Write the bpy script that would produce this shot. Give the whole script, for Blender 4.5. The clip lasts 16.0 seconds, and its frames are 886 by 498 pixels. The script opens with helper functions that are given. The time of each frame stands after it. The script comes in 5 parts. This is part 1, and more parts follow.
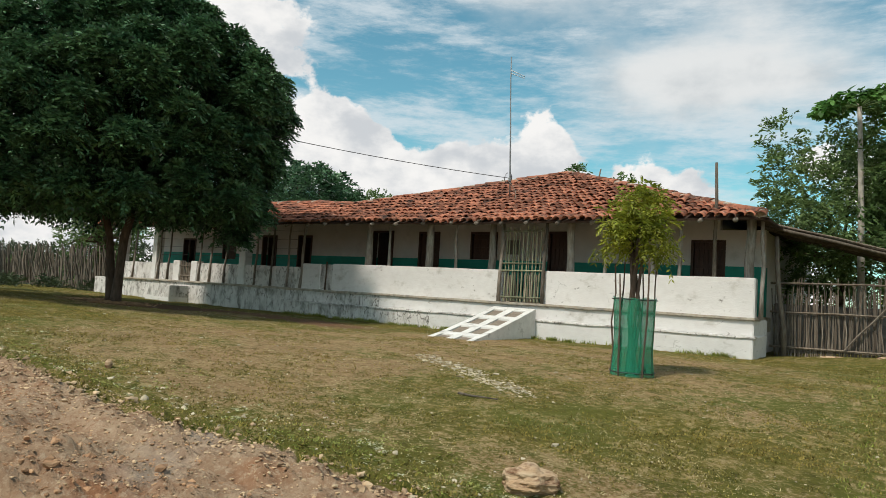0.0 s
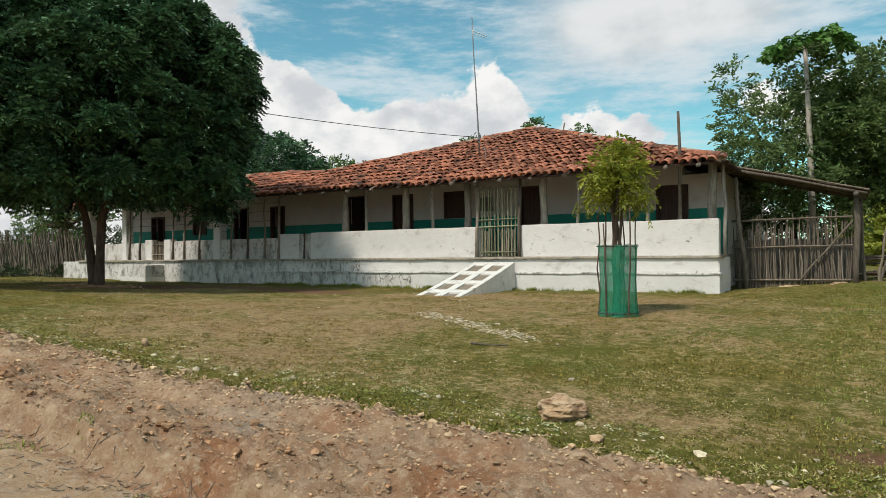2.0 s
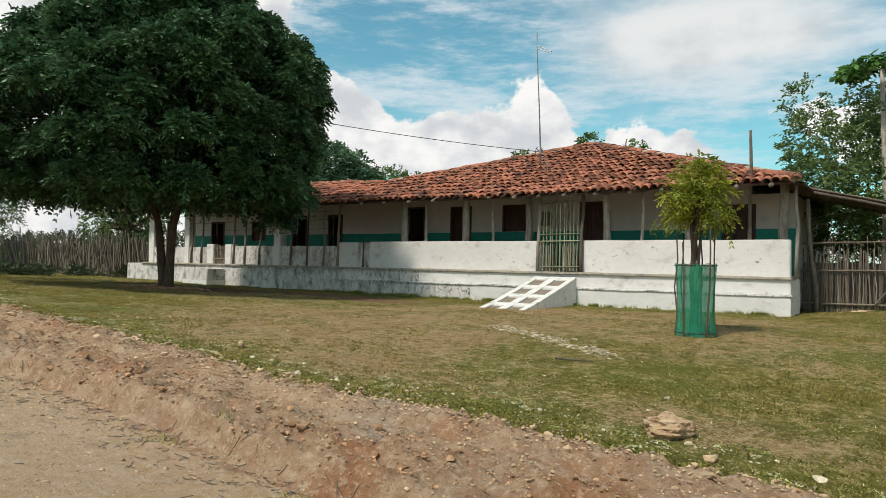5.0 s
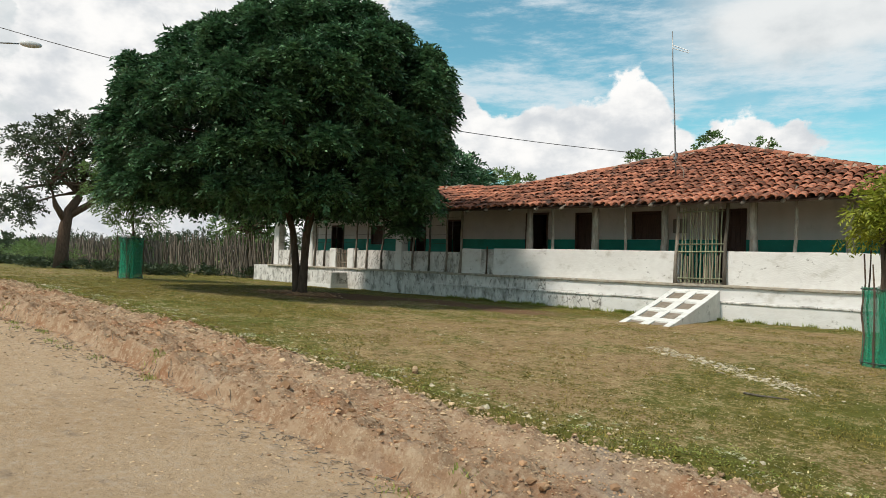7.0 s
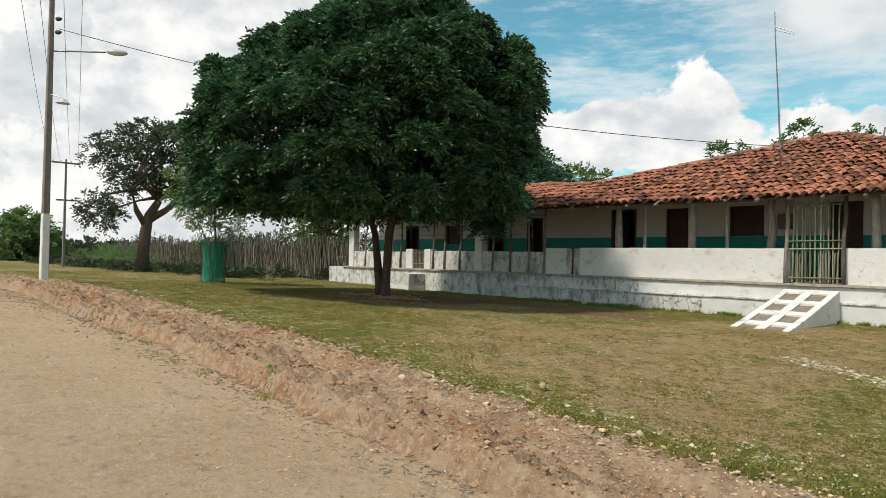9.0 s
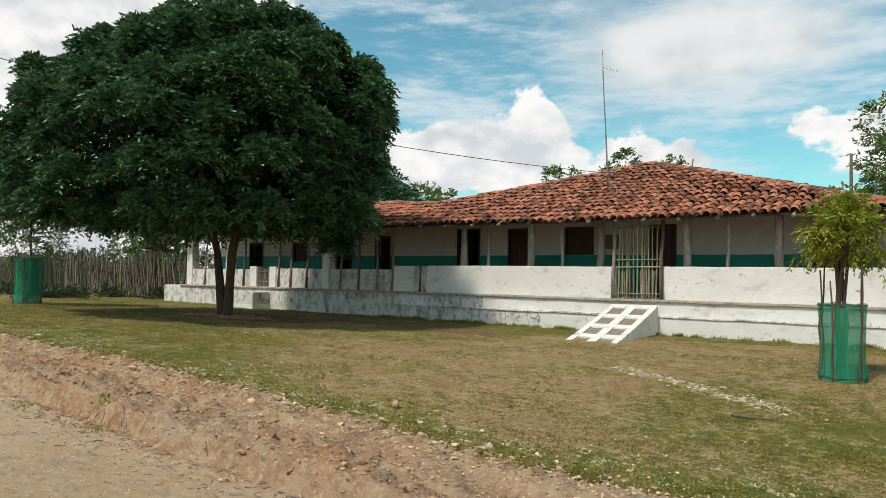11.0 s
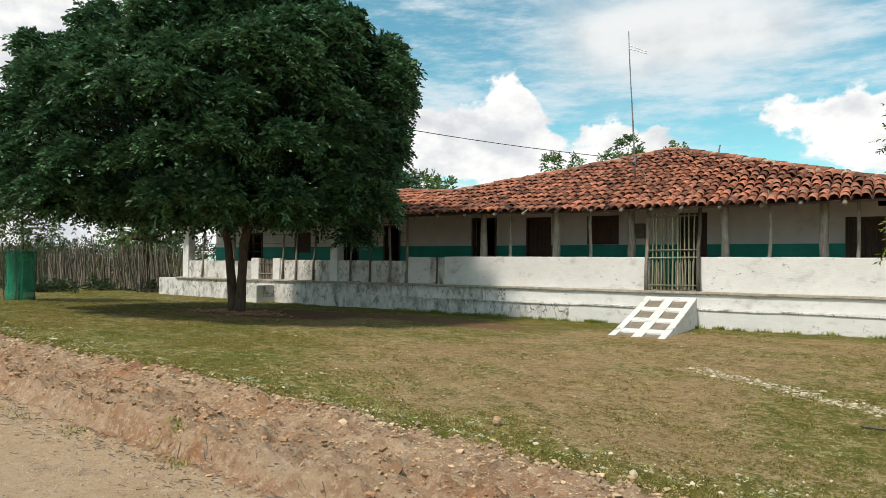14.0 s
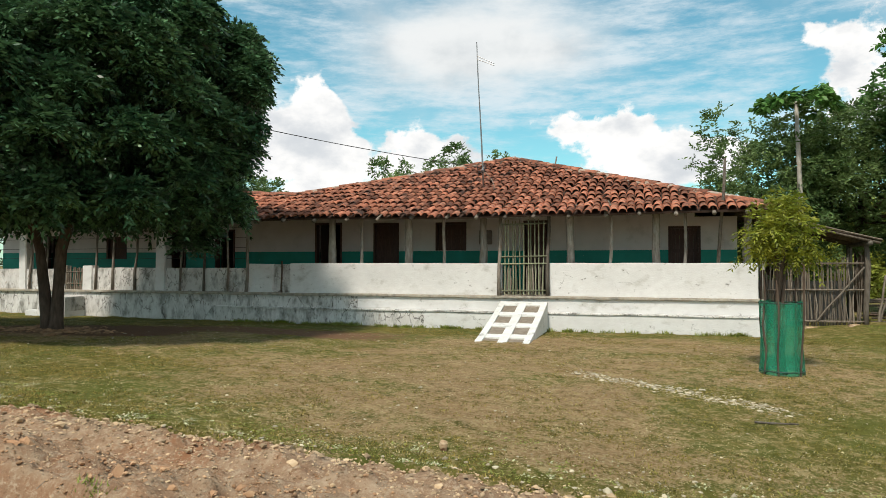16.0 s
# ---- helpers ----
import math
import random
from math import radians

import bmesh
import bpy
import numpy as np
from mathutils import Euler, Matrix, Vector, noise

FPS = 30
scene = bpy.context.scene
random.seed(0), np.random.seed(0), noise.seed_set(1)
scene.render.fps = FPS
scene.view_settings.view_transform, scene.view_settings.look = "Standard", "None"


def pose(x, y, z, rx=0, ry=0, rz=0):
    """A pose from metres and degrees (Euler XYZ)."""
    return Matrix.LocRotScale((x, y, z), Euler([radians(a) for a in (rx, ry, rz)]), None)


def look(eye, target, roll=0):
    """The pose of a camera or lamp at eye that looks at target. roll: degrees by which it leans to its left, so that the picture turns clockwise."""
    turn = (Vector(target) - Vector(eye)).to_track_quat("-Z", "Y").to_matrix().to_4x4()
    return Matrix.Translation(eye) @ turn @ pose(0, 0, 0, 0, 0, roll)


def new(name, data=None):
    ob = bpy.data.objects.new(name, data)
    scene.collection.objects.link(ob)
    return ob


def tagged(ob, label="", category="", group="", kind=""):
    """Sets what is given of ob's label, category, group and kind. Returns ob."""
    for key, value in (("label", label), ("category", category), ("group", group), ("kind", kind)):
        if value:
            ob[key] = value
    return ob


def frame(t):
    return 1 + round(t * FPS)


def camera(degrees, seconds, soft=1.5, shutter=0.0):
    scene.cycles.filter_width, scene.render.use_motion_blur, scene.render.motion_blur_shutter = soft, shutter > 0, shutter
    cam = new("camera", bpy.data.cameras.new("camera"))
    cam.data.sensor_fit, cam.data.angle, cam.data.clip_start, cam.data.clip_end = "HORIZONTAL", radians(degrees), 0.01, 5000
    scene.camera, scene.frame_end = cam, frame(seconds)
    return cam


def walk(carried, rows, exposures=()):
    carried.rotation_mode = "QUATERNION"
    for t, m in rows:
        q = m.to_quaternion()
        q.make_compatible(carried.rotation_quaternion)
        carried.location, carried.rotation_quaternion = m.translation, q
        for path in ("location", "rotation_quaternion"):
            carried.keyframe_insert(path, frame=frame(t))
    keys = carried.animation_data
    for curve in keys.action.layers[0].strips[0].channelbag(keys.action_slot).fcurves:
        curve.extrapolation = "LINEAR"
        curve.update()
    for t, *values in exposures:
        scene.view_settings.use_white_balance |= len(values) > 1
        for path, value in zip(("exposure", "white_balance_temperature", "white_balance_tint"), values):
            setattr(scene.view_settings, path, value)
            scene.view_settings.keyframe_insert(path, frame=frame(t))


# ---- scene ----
cam = camera(66.1, 16.0, soft=0.7)
PATH = [
    (0, (1.343, 1.979, 0.676), (0.202, 3.616, 0.805), 3.5),
    (0.5, (1.323, 1.641, 0.691), (0.208, 3.295, 0.826), 3.4),
    (1, (1.161, 1.413, 0.723), (-0.024, 3.02, 0.839), 0.8),
    (1.5, (1.143, 1.185, 0.713), (-0.127, 2.729, 0.766), 1.6),
    (2, (1.18, 1.074, 0.678), (0.145, 2.785, 0.69), -0.7),
    (2.5, (1.229, 0.889, 0.748), (0.568, 2.776, 0.791), -0.0),
    (3, (1.173, 0.857, 0.715), (0.477, 2.73, 0.781), 0.3),
    (3.5, (1.052, 0.864, 0.667), (0.127, 2.637, 0.713), -0.8),
    (4, (0.98, 0.653, 0.712), (0.049, 2.422, 0.784), 1.2),
    (4.5, (0.806, 0.562, 0.709), (-0.259, 2.254, 0.762), -1.0),
    (5, (0.705, 0.615, 0.695), (-0.426, 2.264, 0.74), 1.1),
    (5.2, (0.672, 0.661, 0.708), (-0.504, 2.278, 0.754), 0.9),
    (7.3, (-0.426, 0.088, 1.089), (-1.813, 1.528, 1.135), 0.8),
    (7.5, (-0.509, 0.053, 1.105), (-1.933, 1.456, 1.168), -0.1),
    (8, (-0.785, 0.033, 1.123), (-2.251, 1.394, 1.146), 0.6),
    (8.5, (-1.05, 0.147, 1.138), (-2.57, 1.445, 1.191), -0.4),
    (9, (-1.338, 0.146, 1.132), (-2.809, 1.501, 1.149), 0.9),
    (9.5, (-1.412, 0.099, 1.175), (-2.614, 1.695, 1.265), -1.6),
    (9.7, (-1.344, 0.097, 1.183), (-2.411, 1.787, 1.254), -0.4),
    (11.8, (-1.496, 0.036, 1.133), (-2.692, 1.636, 1.232), 0.4),
    (12, (-1.619, 0.071, 1.139), (-2.818, 1.667, 1.265), -1.4),
    (12.5, (-1.978, 0.127, 1.186), (-3.244, 1.673, 1.26), 1.3),
    (13, (-2.342, 0.026, 1.218), (-3.568, 1.607, 1.225), -0.8),
    (13.5, (-2.678, 0.073, 1.215), (-3.88, 1.671, 1.257), -0.3),
    (14, (-3.047, 0.122, 1.252), (-4.121, 1.809, 1.291), 0.5),
    (14.5, (-3.374, 0.161, 1.299), (-4.168, 1.997, 1.308), -0.7),
    (15, (-3.674, 0.198, 1.343), (-4.356, 2.078, 1.388), -1.4),
    (15.5, (-4.055, 0.196, 1.348), (-4.643, 2.105, 1.436), 0.2),
    (16, (-4.501, 0.005, 1.352), (-5.061, 1.925, 1.403), 0.1),
]
walk(cam, [(t, look(eye, target, roll)) for t, eye, target, roll in PATH], [(0.0, -0.05), (5.0, 0.0), (8.5, 0.08), (10.5, 0.03), (12.0, 0.03), (13.5, 0.14), (16.0, 0.14)])

# ---- world, sun and exposure ----
SUN_AZ, SUN_EL = 190.0, 56.0          # degrees: compass-like turn of the sun's place from +y towards +x, height
world = bpy.data.worlds.new("sky_world")
scene.world = world
world.use_nodes = True


def build_sky():
    nt = world.node_tree
    nt.nodes.clear()
    N, L = nt.nodes.new, nt.links.new

    def math_node(op, a, b=None, clamp=False):
        n = N("ShaderNodeMath")
        n.operation, n.use_clamp = op, clamp
        for i, v in enumerate((a, b)):
            if v is None:
                continue
            if isinstance(v, (int, float)):
                n.inputs[i].default_value = v
            else:
                L(v, n.inputs[i])
        return n.outputs[0]

    def ramp(v, lo, hi):
        n = N("ShaderNodeMapRange")
        n.interpolation_type = "SMOOTHSTEP"
        n.inputs["From Min"].default_value, n.inputs["From Max"].default_value = lo, hi
        L(v, n.inputs["Value"])
        return n.outputs["Result"]

    def mix(f, a, b):
        n = N("ShaderNodeMix")
        n.data_type = "RGBA"
        L(f, n.inputs["Factor"])
        for k, v in ((6, a), (7, b)):
            if isinstance(v, tuple):
                n.inputs[k].default_value = v
            else:
                L(v, n.inputs[k])
        return n.outputs[2]

    tc = N("ShaderNodeTexCoord")
    sky = N("ShaderNodeTexSky")
    sky.sky_type, sky.sun_disc = "NISHITA", False
    sky.sun_elevation, sky.sun_rotation = radians(SUN_EL), radians(SUN_AZ)
    sky.air_density, sky.dust_density, sky.ozone_density = 1.0, 0.6, 2.0
    tint = N("ShaderNodeMix")
    tint.data_type, tint.blend_type = "RGBA", "MULTIPLY"
    tint.inputs["Factor"].default_value = 1.0
    L(sky.outputs[0], tint.inputs[6])
    tint.inputs[7].default_value = (0.95, 1.55, 1.28, 1)
    sep = N("ShaderNodeSeparateXYZ")
    L(tc.outputs["Generated"], sep.inputs[0])
    z = sep.outputs["Z"]

    def cloud_noise(scale, zs, detail, rough, off):
        mp = N("ShaderNodeMapping")
        mp.inputs["Scale"].default_value = (scale, scale, scale * zs)
        mp.inputs["Location"].default_value = off
        L(tc.outputs["Generated"], mp.inputs[0])
        n = N("ShaderNodeTexNoise")
        n.inputs["Scale"].default_value, n.inputs["Detail"].default_value = 1.0, detail
        n.inputs["Roughness"].default_value = rough
        L(mp.outputs[0], n.inputs["Vector"])
        return n.outputs["Fac"]

    # bearing and height of a direction, in degrees
    bearing = math_node("MULTIPLY", math_node("ARCTAN2", sep.outputs["X"], sep.outputs["Y"]), 57.29578)
    height = math_node("MULTIPLY", math_node("ARCSINE", z), 57.29578)

    def swell(places):
        """Soft heaps of cloud at bearings and heights (bearing, height, half width, half height, weight)."""
        total = None
        for b0, h0, wb, wh, k in places:
            p = math_node("DIVIDE", math_node("SUBTRACT", bearing, b0), wb)
            q = math_node("DIVIDE", math_node("SUBTRACT", height, h0), wh)
            r2 = math_node("ADD", math_node("MULTIPLY", p, p), math_node("MULTIPLY", q, q))
            g = math_node("MULTIPLY", math_node("EXPONENT", math_node("MULTIPLY", r2, -1.0)), k)
            total = g if total is None else math_node("ADD", total, g)
        return total

    # heaped clouds low over the horizon and over the far end of the road
    heap = math_node("ADD", cloud_noise(9.0, 1.3, 9, 0.55, (3.1, 1.7, 0.4)), math_node("MULTIPLY", cloud_noise(26.0, 1.2, 6, 0.6, (1.1, 0.7, 2.4)), 0.25))
    heaps = swell(((-36, 9.5, 8, 3.6, 0.42), (-46, 11, 6, 4.5, 0.36), (-27, 9.5, 5, 4.6, 0.40), (-17, 9.2, 6, 3.2, 0.38), (-65, 17, 10, 6.5, 0.42), (-74, 9, 14, 9, 0.34),
                   (-0.5, 12.0, 4.5, 2.8, 0.34), (2, 8, 8, 2.5, 0.30), (16, 14, 6, 4.5, 0.36), (-45, 13.5, 3, 2, 0.22), (-51, 20, 5, 3.5, 0.30), (-11, 16, 3, 1.6, 0.22)))
    low = ramp(z, 0.12, 0.02)
    heap_v = math_node("ADD", math_node("ADD", heap, heaps), math_node("MULTIPLY", low, 0.30))
    heap_m = ramp(heap_v, 0.83, 0.90)
    # wide soft grey-white sheets high up
    sheet = swell(((-13, 18.0, 12, 4.2, 0.85), (-80, 14, 14, 14, 0.9), (-22, 27, 22, 4.5, 0.7), (30, 22, 14, 8, 0.8), (120, 30, 60, 25, 0.8), (-160, 30, 60, 25, 0.8)))
    sheet_m = ramp(math_node("ADD", sheet, math_node("MULTIPLY", cloud_noise(6.0, 2.2, 8, 0.6, (0.3, 5.2, 2.0)), 0.8)), 0.55, 1.20)
    # thin streaks over the blue
    veil = cloud_noise(5.0, 4.5, 10, 0.68, (2.3, 4.2, 2.0))
    veil_m = math_node("MULTIPLY", ramp(veil, 0.40, 0.66), 0.80)
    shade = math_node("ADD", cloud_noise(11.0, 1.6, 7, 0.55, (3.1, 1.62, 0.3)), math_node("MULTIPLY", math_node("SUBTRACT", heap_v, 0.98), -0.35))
    lit = mix(ramp(shade, 0.30, 0.60), (6.3, 6.6, 6.9, 1), (9.6, 9.5, 9.3, 1))
    grey = mix(ramp(shade, 0.3, 0.7), (6.0, 6.4, 6.6, 1), (8.0, 8.2, 8.2, 1))
    c = mix(veil_m, tint.outputs[2], (7.2, 7.9, 8.3, 1))
    c = mix(sheet_m, c, grey)
    c = mix(heap_m, c, lit)
    bg = N("ShaderNodeBackground")
    bg.inputs["Strength"].default_value = 0.10
    L(c, bg.inputs["Color"])
    out = N("ShaderNodeOutputWorld")
    L(bg.outputs[0], out.inputs[0])


build_sky()
sun = new("sun", bpy.data.lights.new("sun", "SUN"))
sun.data.energy, sun.data.angle, sun.data.color = 3.6, radians(6.0), (1.0, 0.92, 0.80)
az, el = radians(SUN_AZ), radians(SUN_EL)
sun_at = Vector((math.sin(az) * math.cos(el), math.cos(az) * math.cos(el), math.sin(el)))
sun.matrix_world = look(sun_at * 60, (0, 0, 0))

# ---- materials ----


def material(name, colors, scale=6.0, rough=0.85, bump=0.3, bump_scale=None, detail=6.0, stains=None, per="", sheen=0.0,
             translucent=0.0, metal=0.0, ramp=(0.35, 0.65), stretch=(1, 1, 1), spread=(0.55, 1.3), clear=0.0, cracks=None):
    """colors: two base colours mixed by noise; stains: (colour, scale, lo, hi) laid over; per: 'object' or 'island' brightness spread."""
    m = bpy.data.materials.new(name)
    m.use_nodes = True
    nt = m.node_tree
    N, L = nt.nodes.new, nt.links.new
    b = nt.nodes["Principled BSDF"]
    b.inputs["Roughness"].default_value, b.inputs["Metallic"].default_value = rough, metal
    b.inputs["Specular IOR Level"].default_value = 0.3
    tc = N("ShaderNodeTexCoord")
    mp = N("ShaderNodeMapping")
    mp.inputs["Scale"].default_value = stretch
    geo = N("ShaderNodeNewGeometry")
    L(geo.outputs["Position"] if per != "object" else tc.outputs["Object"], mp.inputs[0])

    def noise_tex(s, d, r=0.55):
        n = N("ShaderNodeTexNoise")
        n.inputs["Scale"].default_value, n.inputs["Detail"].default_value, n.inputs["Roughness"].default_value = s, d, r
        L(mp.outputs[0], n.inputs["Vector"])
        return n.outputs["Fac"]

    def span(v, lo, hi, a=0.0, z=1.0):
        n = N("ShaderNodeMapRange")
        for k, q in (("From Min", lo), ("From Max", hi), ("To Min", a), ("To Max", z)):
            n.inputs[k].default_value = q
        L(v, n.inputs["Value"])
        return n.outputs["Result"]

    def mix(f, a, c, blend="MIX"):
        n = N("ShaderNodeMix")
        n.data_type, n.blend_type = "RGBA", blend
        if isinstance(f, float):
            n.inputs["Factor"].default_value = f
        else:
            L(f, n.inputs["Factor"])
        for k, v in ((6, a), (7, c)):
            if isinstance(v, tuple):
                n.inputs[k].default_value = (*v, 1)
            else:
                L(v, n.inputs[k])
        return n.outputs[2]

    col = mix(span(noise_tex(scale, detail), *ramp), colors[0], colors[1])
    col = mix(span(noise_tex(scale * 0.17, 3.0), 0.35, 0.7, 0.0, 0.45), col, colors[2] if len(colors) > 2 else colors[0])
    for sc, ss, lo, hi in stains or ():
        col = mix(span(noise_tex(ss, 8.0, 0.65), lo, hi), col, sc)
    if cracks:
        vo = N("ShaderNodeTexVoronoi")
        vo.feature = "DISTANCE_TO_EDGE"
        vo.inputs["Scale"].default_value = cracks[0]
        warp = N("ShaderNodeTexNoise")
        warp.inputs["Scale"].default_value, warp.inputs["Detail"].default_value = 3.0, 6.0
        L(mp.outputs[0], warp.inputs["Vector"])
        ad = N("ShaderNodeVectorMath")
        ad.operation = "ADD"
        L(mp.outputs[0], ad.inputs[0])
        sc = N("ShaderNodeVectorMath")
        sc.operation = "SCALE"
        sc.inputs["Scale"].default_value = 0.55
        L(warp.outputs["Color"], sc.inputs[0])
        L(sc.outputs[0], ad.inputs[1])
        L(ad.outputs[0], vo.inputs["Vector"])
        line = span(vo.outputs["Distance"], 0.0, cracks[1], 1.0, 0.0)
        only = span(noise_tex(0.9, 4.0), cracks[2], cracks[2] + 0.12)
        both = N("ShaderNodeMath")
        both.operation, both.use_clamp = "MULTIPLY", True
        L(line, both.inputs[0])
        L(only, both.inputs[1])
        col = mix(both.outputs[0], col, (0.09, 0.08, 0.07))
    if per:
        info = N("ShaderNodeObjectInfo").outputs["Random"] if per == "object" else geo.outputs["Random Per Island"]
        comb = N("ShaderNodeCombineColor")
        v = span(info, 0.0, 1.0, spread[0], spread[1])
        for k in range(3):
            L(v, comb.inputs[k])
        col = mix(1.0, col, comb.outputs[0], "MULTIPLY")
    L(col, b.inputs["Base Color"])
    if bump:
        bp = N("ShaderNodeBump")
        bp.inputs["Strength"].default_value, bp.inputs["Distance"].default_value = bump, 0.02
        L(noise_tex(bump_scale or scale * 3, 7.0, 0.6), bp.inputs["Height"])
        L(bp.outputs[0], b.inputs["Normal"])
    if clear:
        tp = N("ShaderNodeBsdfTransparent")
        ms = N("ShaderNodeMixShader")
        ms.inputs[0].default_value = clear
        L(b.outputs[0], ms.inputs[1])
        L(tp.outputs[0], ms.inputs[2])
        L(ms.outputs[0], nt.nodes["Material Output"].inputs["Surface"])
    if translucent:
        tr = N("ShaderNodeBsdfTranslucent")
        L(col, tr.inputs["Color"])
        ms = N("ShaderNodeMixShader")
        ms.inputs[0].default_value = translucent
        L(b.outputs[0], ms.inputs[1])
        L(tr.outputs[0], ms.inputs[2])
        L(ms.outputs[0], nt.nodes["Material Output"].inputs["Surface"])
    return m


GRIME = (0.20, 0.19, 0.17)
M_WHITE = material("whitewash", ((0.65, 0.635, 0.62), (0.71, 0.70, 0.685), (0.58, 0.565, 0.55)), 5, 0.9, 0.35, 18,
                   stains=(((0.42, 0.40, 0.36), 1.7, 0.56, 0.74), (GRIME, 4.5, 0.63, 0.72), ((0.30, 0.25, 0.2), 11, 0.69, 0.74)), stretch=(1, 1, 1.6), cracks=(1.1, 0.010, 0.57))
M_OLDWHITE = material("weathered_whitewash", ((0.58, 0.555, 0.53), (0.72, 0.70, 0.68), (0.45, 0.43, 0.41)), 4, 0.92, 0.5, 15,
                      stains=((GRIME, 2.2, 0.48, 0.66), ((0.085, 0.08, 0.072), 5.0, 0.59, 0.70), ((0.28, 0.22, 0.165), 9.0, 0.60, 0.69)), stretch=(1.5, 1.5, 0.75), cracks=(1.5, 0.022, 0.40))
M_PANEL = material("bare_cement_panel", ((0.19, 0.155, 0.12), (0.28, 0.235, 0.185)), 9, 0.95, 0.6, 30)
M_LEDGE = material("worn_ledge_cement", ((0.33, 0.28, 0.22), (0.48, 0.44, 0.37)), 7, 0.95, 0.6, 20, stains=((GRIME, 5, 0.5, 0.7),))
M_WALL = material("limewashed_wall", ((0.61, 0.575, 0.56), (0.67, 0.635, 0.62), (0.54, 0.51, 0.50)), 2.5, 0.92, 0.2, 12,
                  stains=(((0.38, 0.36, 0.33), 1.3, 0.58, 0.8),))
M_TEAL = material("teal_dado_paint", ((0.012, 0.23, 0.175), (0.016, 0.28, 0.215), (0.012, 0.19, 0.15)), 3, 0.6, 0.15, 14, stains=(((0.2, 0.35, 0.3), 6, 0.66, 0.75),))
M_TILE = material("clay_tile", ((0.31, 0.105, 0.062), (0.46, 0.195, 0.115), (0.20, 0.082, 0.058)), 9, 0.85, 0.4, 40,
                  stains=(((0.085, 0.05, 0.04), 1.6, 0.50, 0.66), ((0.09, 0.055, 0.045), 6.5, 0.56, 0.70), ((0.56, 0.36, 0.25), 5, 0.60, 0.75)), per="island", spread=(0.38, 1.35))
M_TILE_OB = material("clay_tile_loose", ((0.31, 0.105, 0.062), (0.46, 0.195, 0.115), (0.20, 0.082, 0.058)), 9, 0.85, 0.4, 40,
                     stains=(((0.085, 0.05, 0.04), 4.5, 0.52, 0.68), ((0.56, 0.36, 0.25), 8, 0.60, 0.75)), per="object", spread=(0.38, 1.35))
# boards near-black: shade under roofs and between tiles put into the colour
M_SHADEBOARD = material("shade_dark_boards", ((0.045, 0.026, 0.019), (0.07, 0.042, 0.03)), 8, 0.9, 0.4)
M_MORTAR = material("ridge_mortar", ((0.33, 0.26, 0.205), (0.46, 0.39, 0.32), (0.24, 0.16, 0.115)), 8, 0.95, 0.6, 22)
M_GREYWOOD = material("weathered_wood", ((0.15, 0.125, 0.10), (0.29, 0.255, 0.215), (0.09, 0.075, 0.06)), 10, 0.9, 0.9, 30, per="object", stretch=(3, 3, 0.5))
M_STICK = material("dry_sticks", ((0.16, 0.13, 0.10), (0.28, 0.24, 0.195), (0.11, 0.09, 0.07)), 8, 0.9, 0.5, 30, per="object", stretch=(3, 3, 0.6))
M_STICKS = material("dry_stick_rows", ((0.13, 0.105, 0.085), (0.25, 0.215, 0.175), (0.09, 0.075, 0.06)), 8, 0.9, 0.5, 30, per="island", stretch=(3, 3, 0.6))
M_COLUMN = material("flaking_column_wash", ((0.26, 0.235, 0.205), (0.46, 0.43, 0.39), (0.15, 0.125, 0.10)), 7, 0.9, 0.9, 24, per="object", stretch=(3, 3, 0.6), spread=(0.8, 1.15))
M_TWIG = material("brown_dry_sticks", ((0.10, 0.078, 0.058), (0.20, 0.165, 0.13), (0.07, 0.055, 0.042)), 8, 0.9, 0.5, 30, per="object", stretch=(3, 3, 0.6))
M_GATE = material("painted_gate_sticks", ((0.18, 0.20, 0.12), (0.32, 0.31, 0.22), (0.12, 0.14, 0.08)), 8, 0.85, 0.5, 30, per="object", stretch=(3, 3, 0.6))
M_DOOR = material("dark_stained_door", ((0.060, 0.030, 0.024), (0.095, 0.05, 0.04), (0.04, 0.022, 0.018)), 7, 0.6, 0.3, 24, stretch=(4, 4, 0.5))
# room dimness put into the plaster colour, for what shows through open doors
M_ROOMSHADE = material("room_shade_plaster", ((0.10, 0.09, 0.08), (0.14, 0.13, 0.12)), 3, 0.9, 0.2)
M_BARK = material("dark_bark", ((0.075, 0.05, 0.036), (0.14, 0.095, 0.07), (0.05, 0.036, 0.028)), 9, 0.95, 0.9, 22, stretch=(2, 2, 0.5))
M_PALEBARK = material("pale_bark", ((0.32, 0.29, 0.25), (0.45, 0.42, 0.37)), 8, 0.9, 0.5, 20)
M_NEEM = material("dark_neem_leaf", ((0.034, 0.088, 0.042), (0.085, 0.165, 0.075), (0.028, 0.070, 0.034)), 1.3, 0.40, 0, per="island", translucent=0.16, spread=(0.3, 2.0))
M_YOUNG = material("young_yellow_leaf", ((0.20, 0.25, 0.03), (0.32, 0.32, 0.035), (0.13, 0.20, 0.03)), 2.5, 0.5, 0, per="island", translucent=0.35)
M_LEAF = material("tree_leaf", ((0.11, 0.19, 0.06), (0.20, 0.28, 0.10), (0.085, 0.15, 0.05)), 0.8, 0.5, 0, per="island", translucent=0.42)
M_LEAFDARK = material("broad_dark_leaf", ((0.08, 0.20, 0.05), (0.15, 0.30, 0.07)), 0.8, 0.45, 0, per="island", translucent=0.42)
M_SHRUB = material("lime_shrub_leaf", ((0.40, 0.45, 0.09), (0.52, 0.54, 0.13), (0.30, 0.37, 0.08)), 0.7, 0.55, 0, per="island", translucent=0.4)
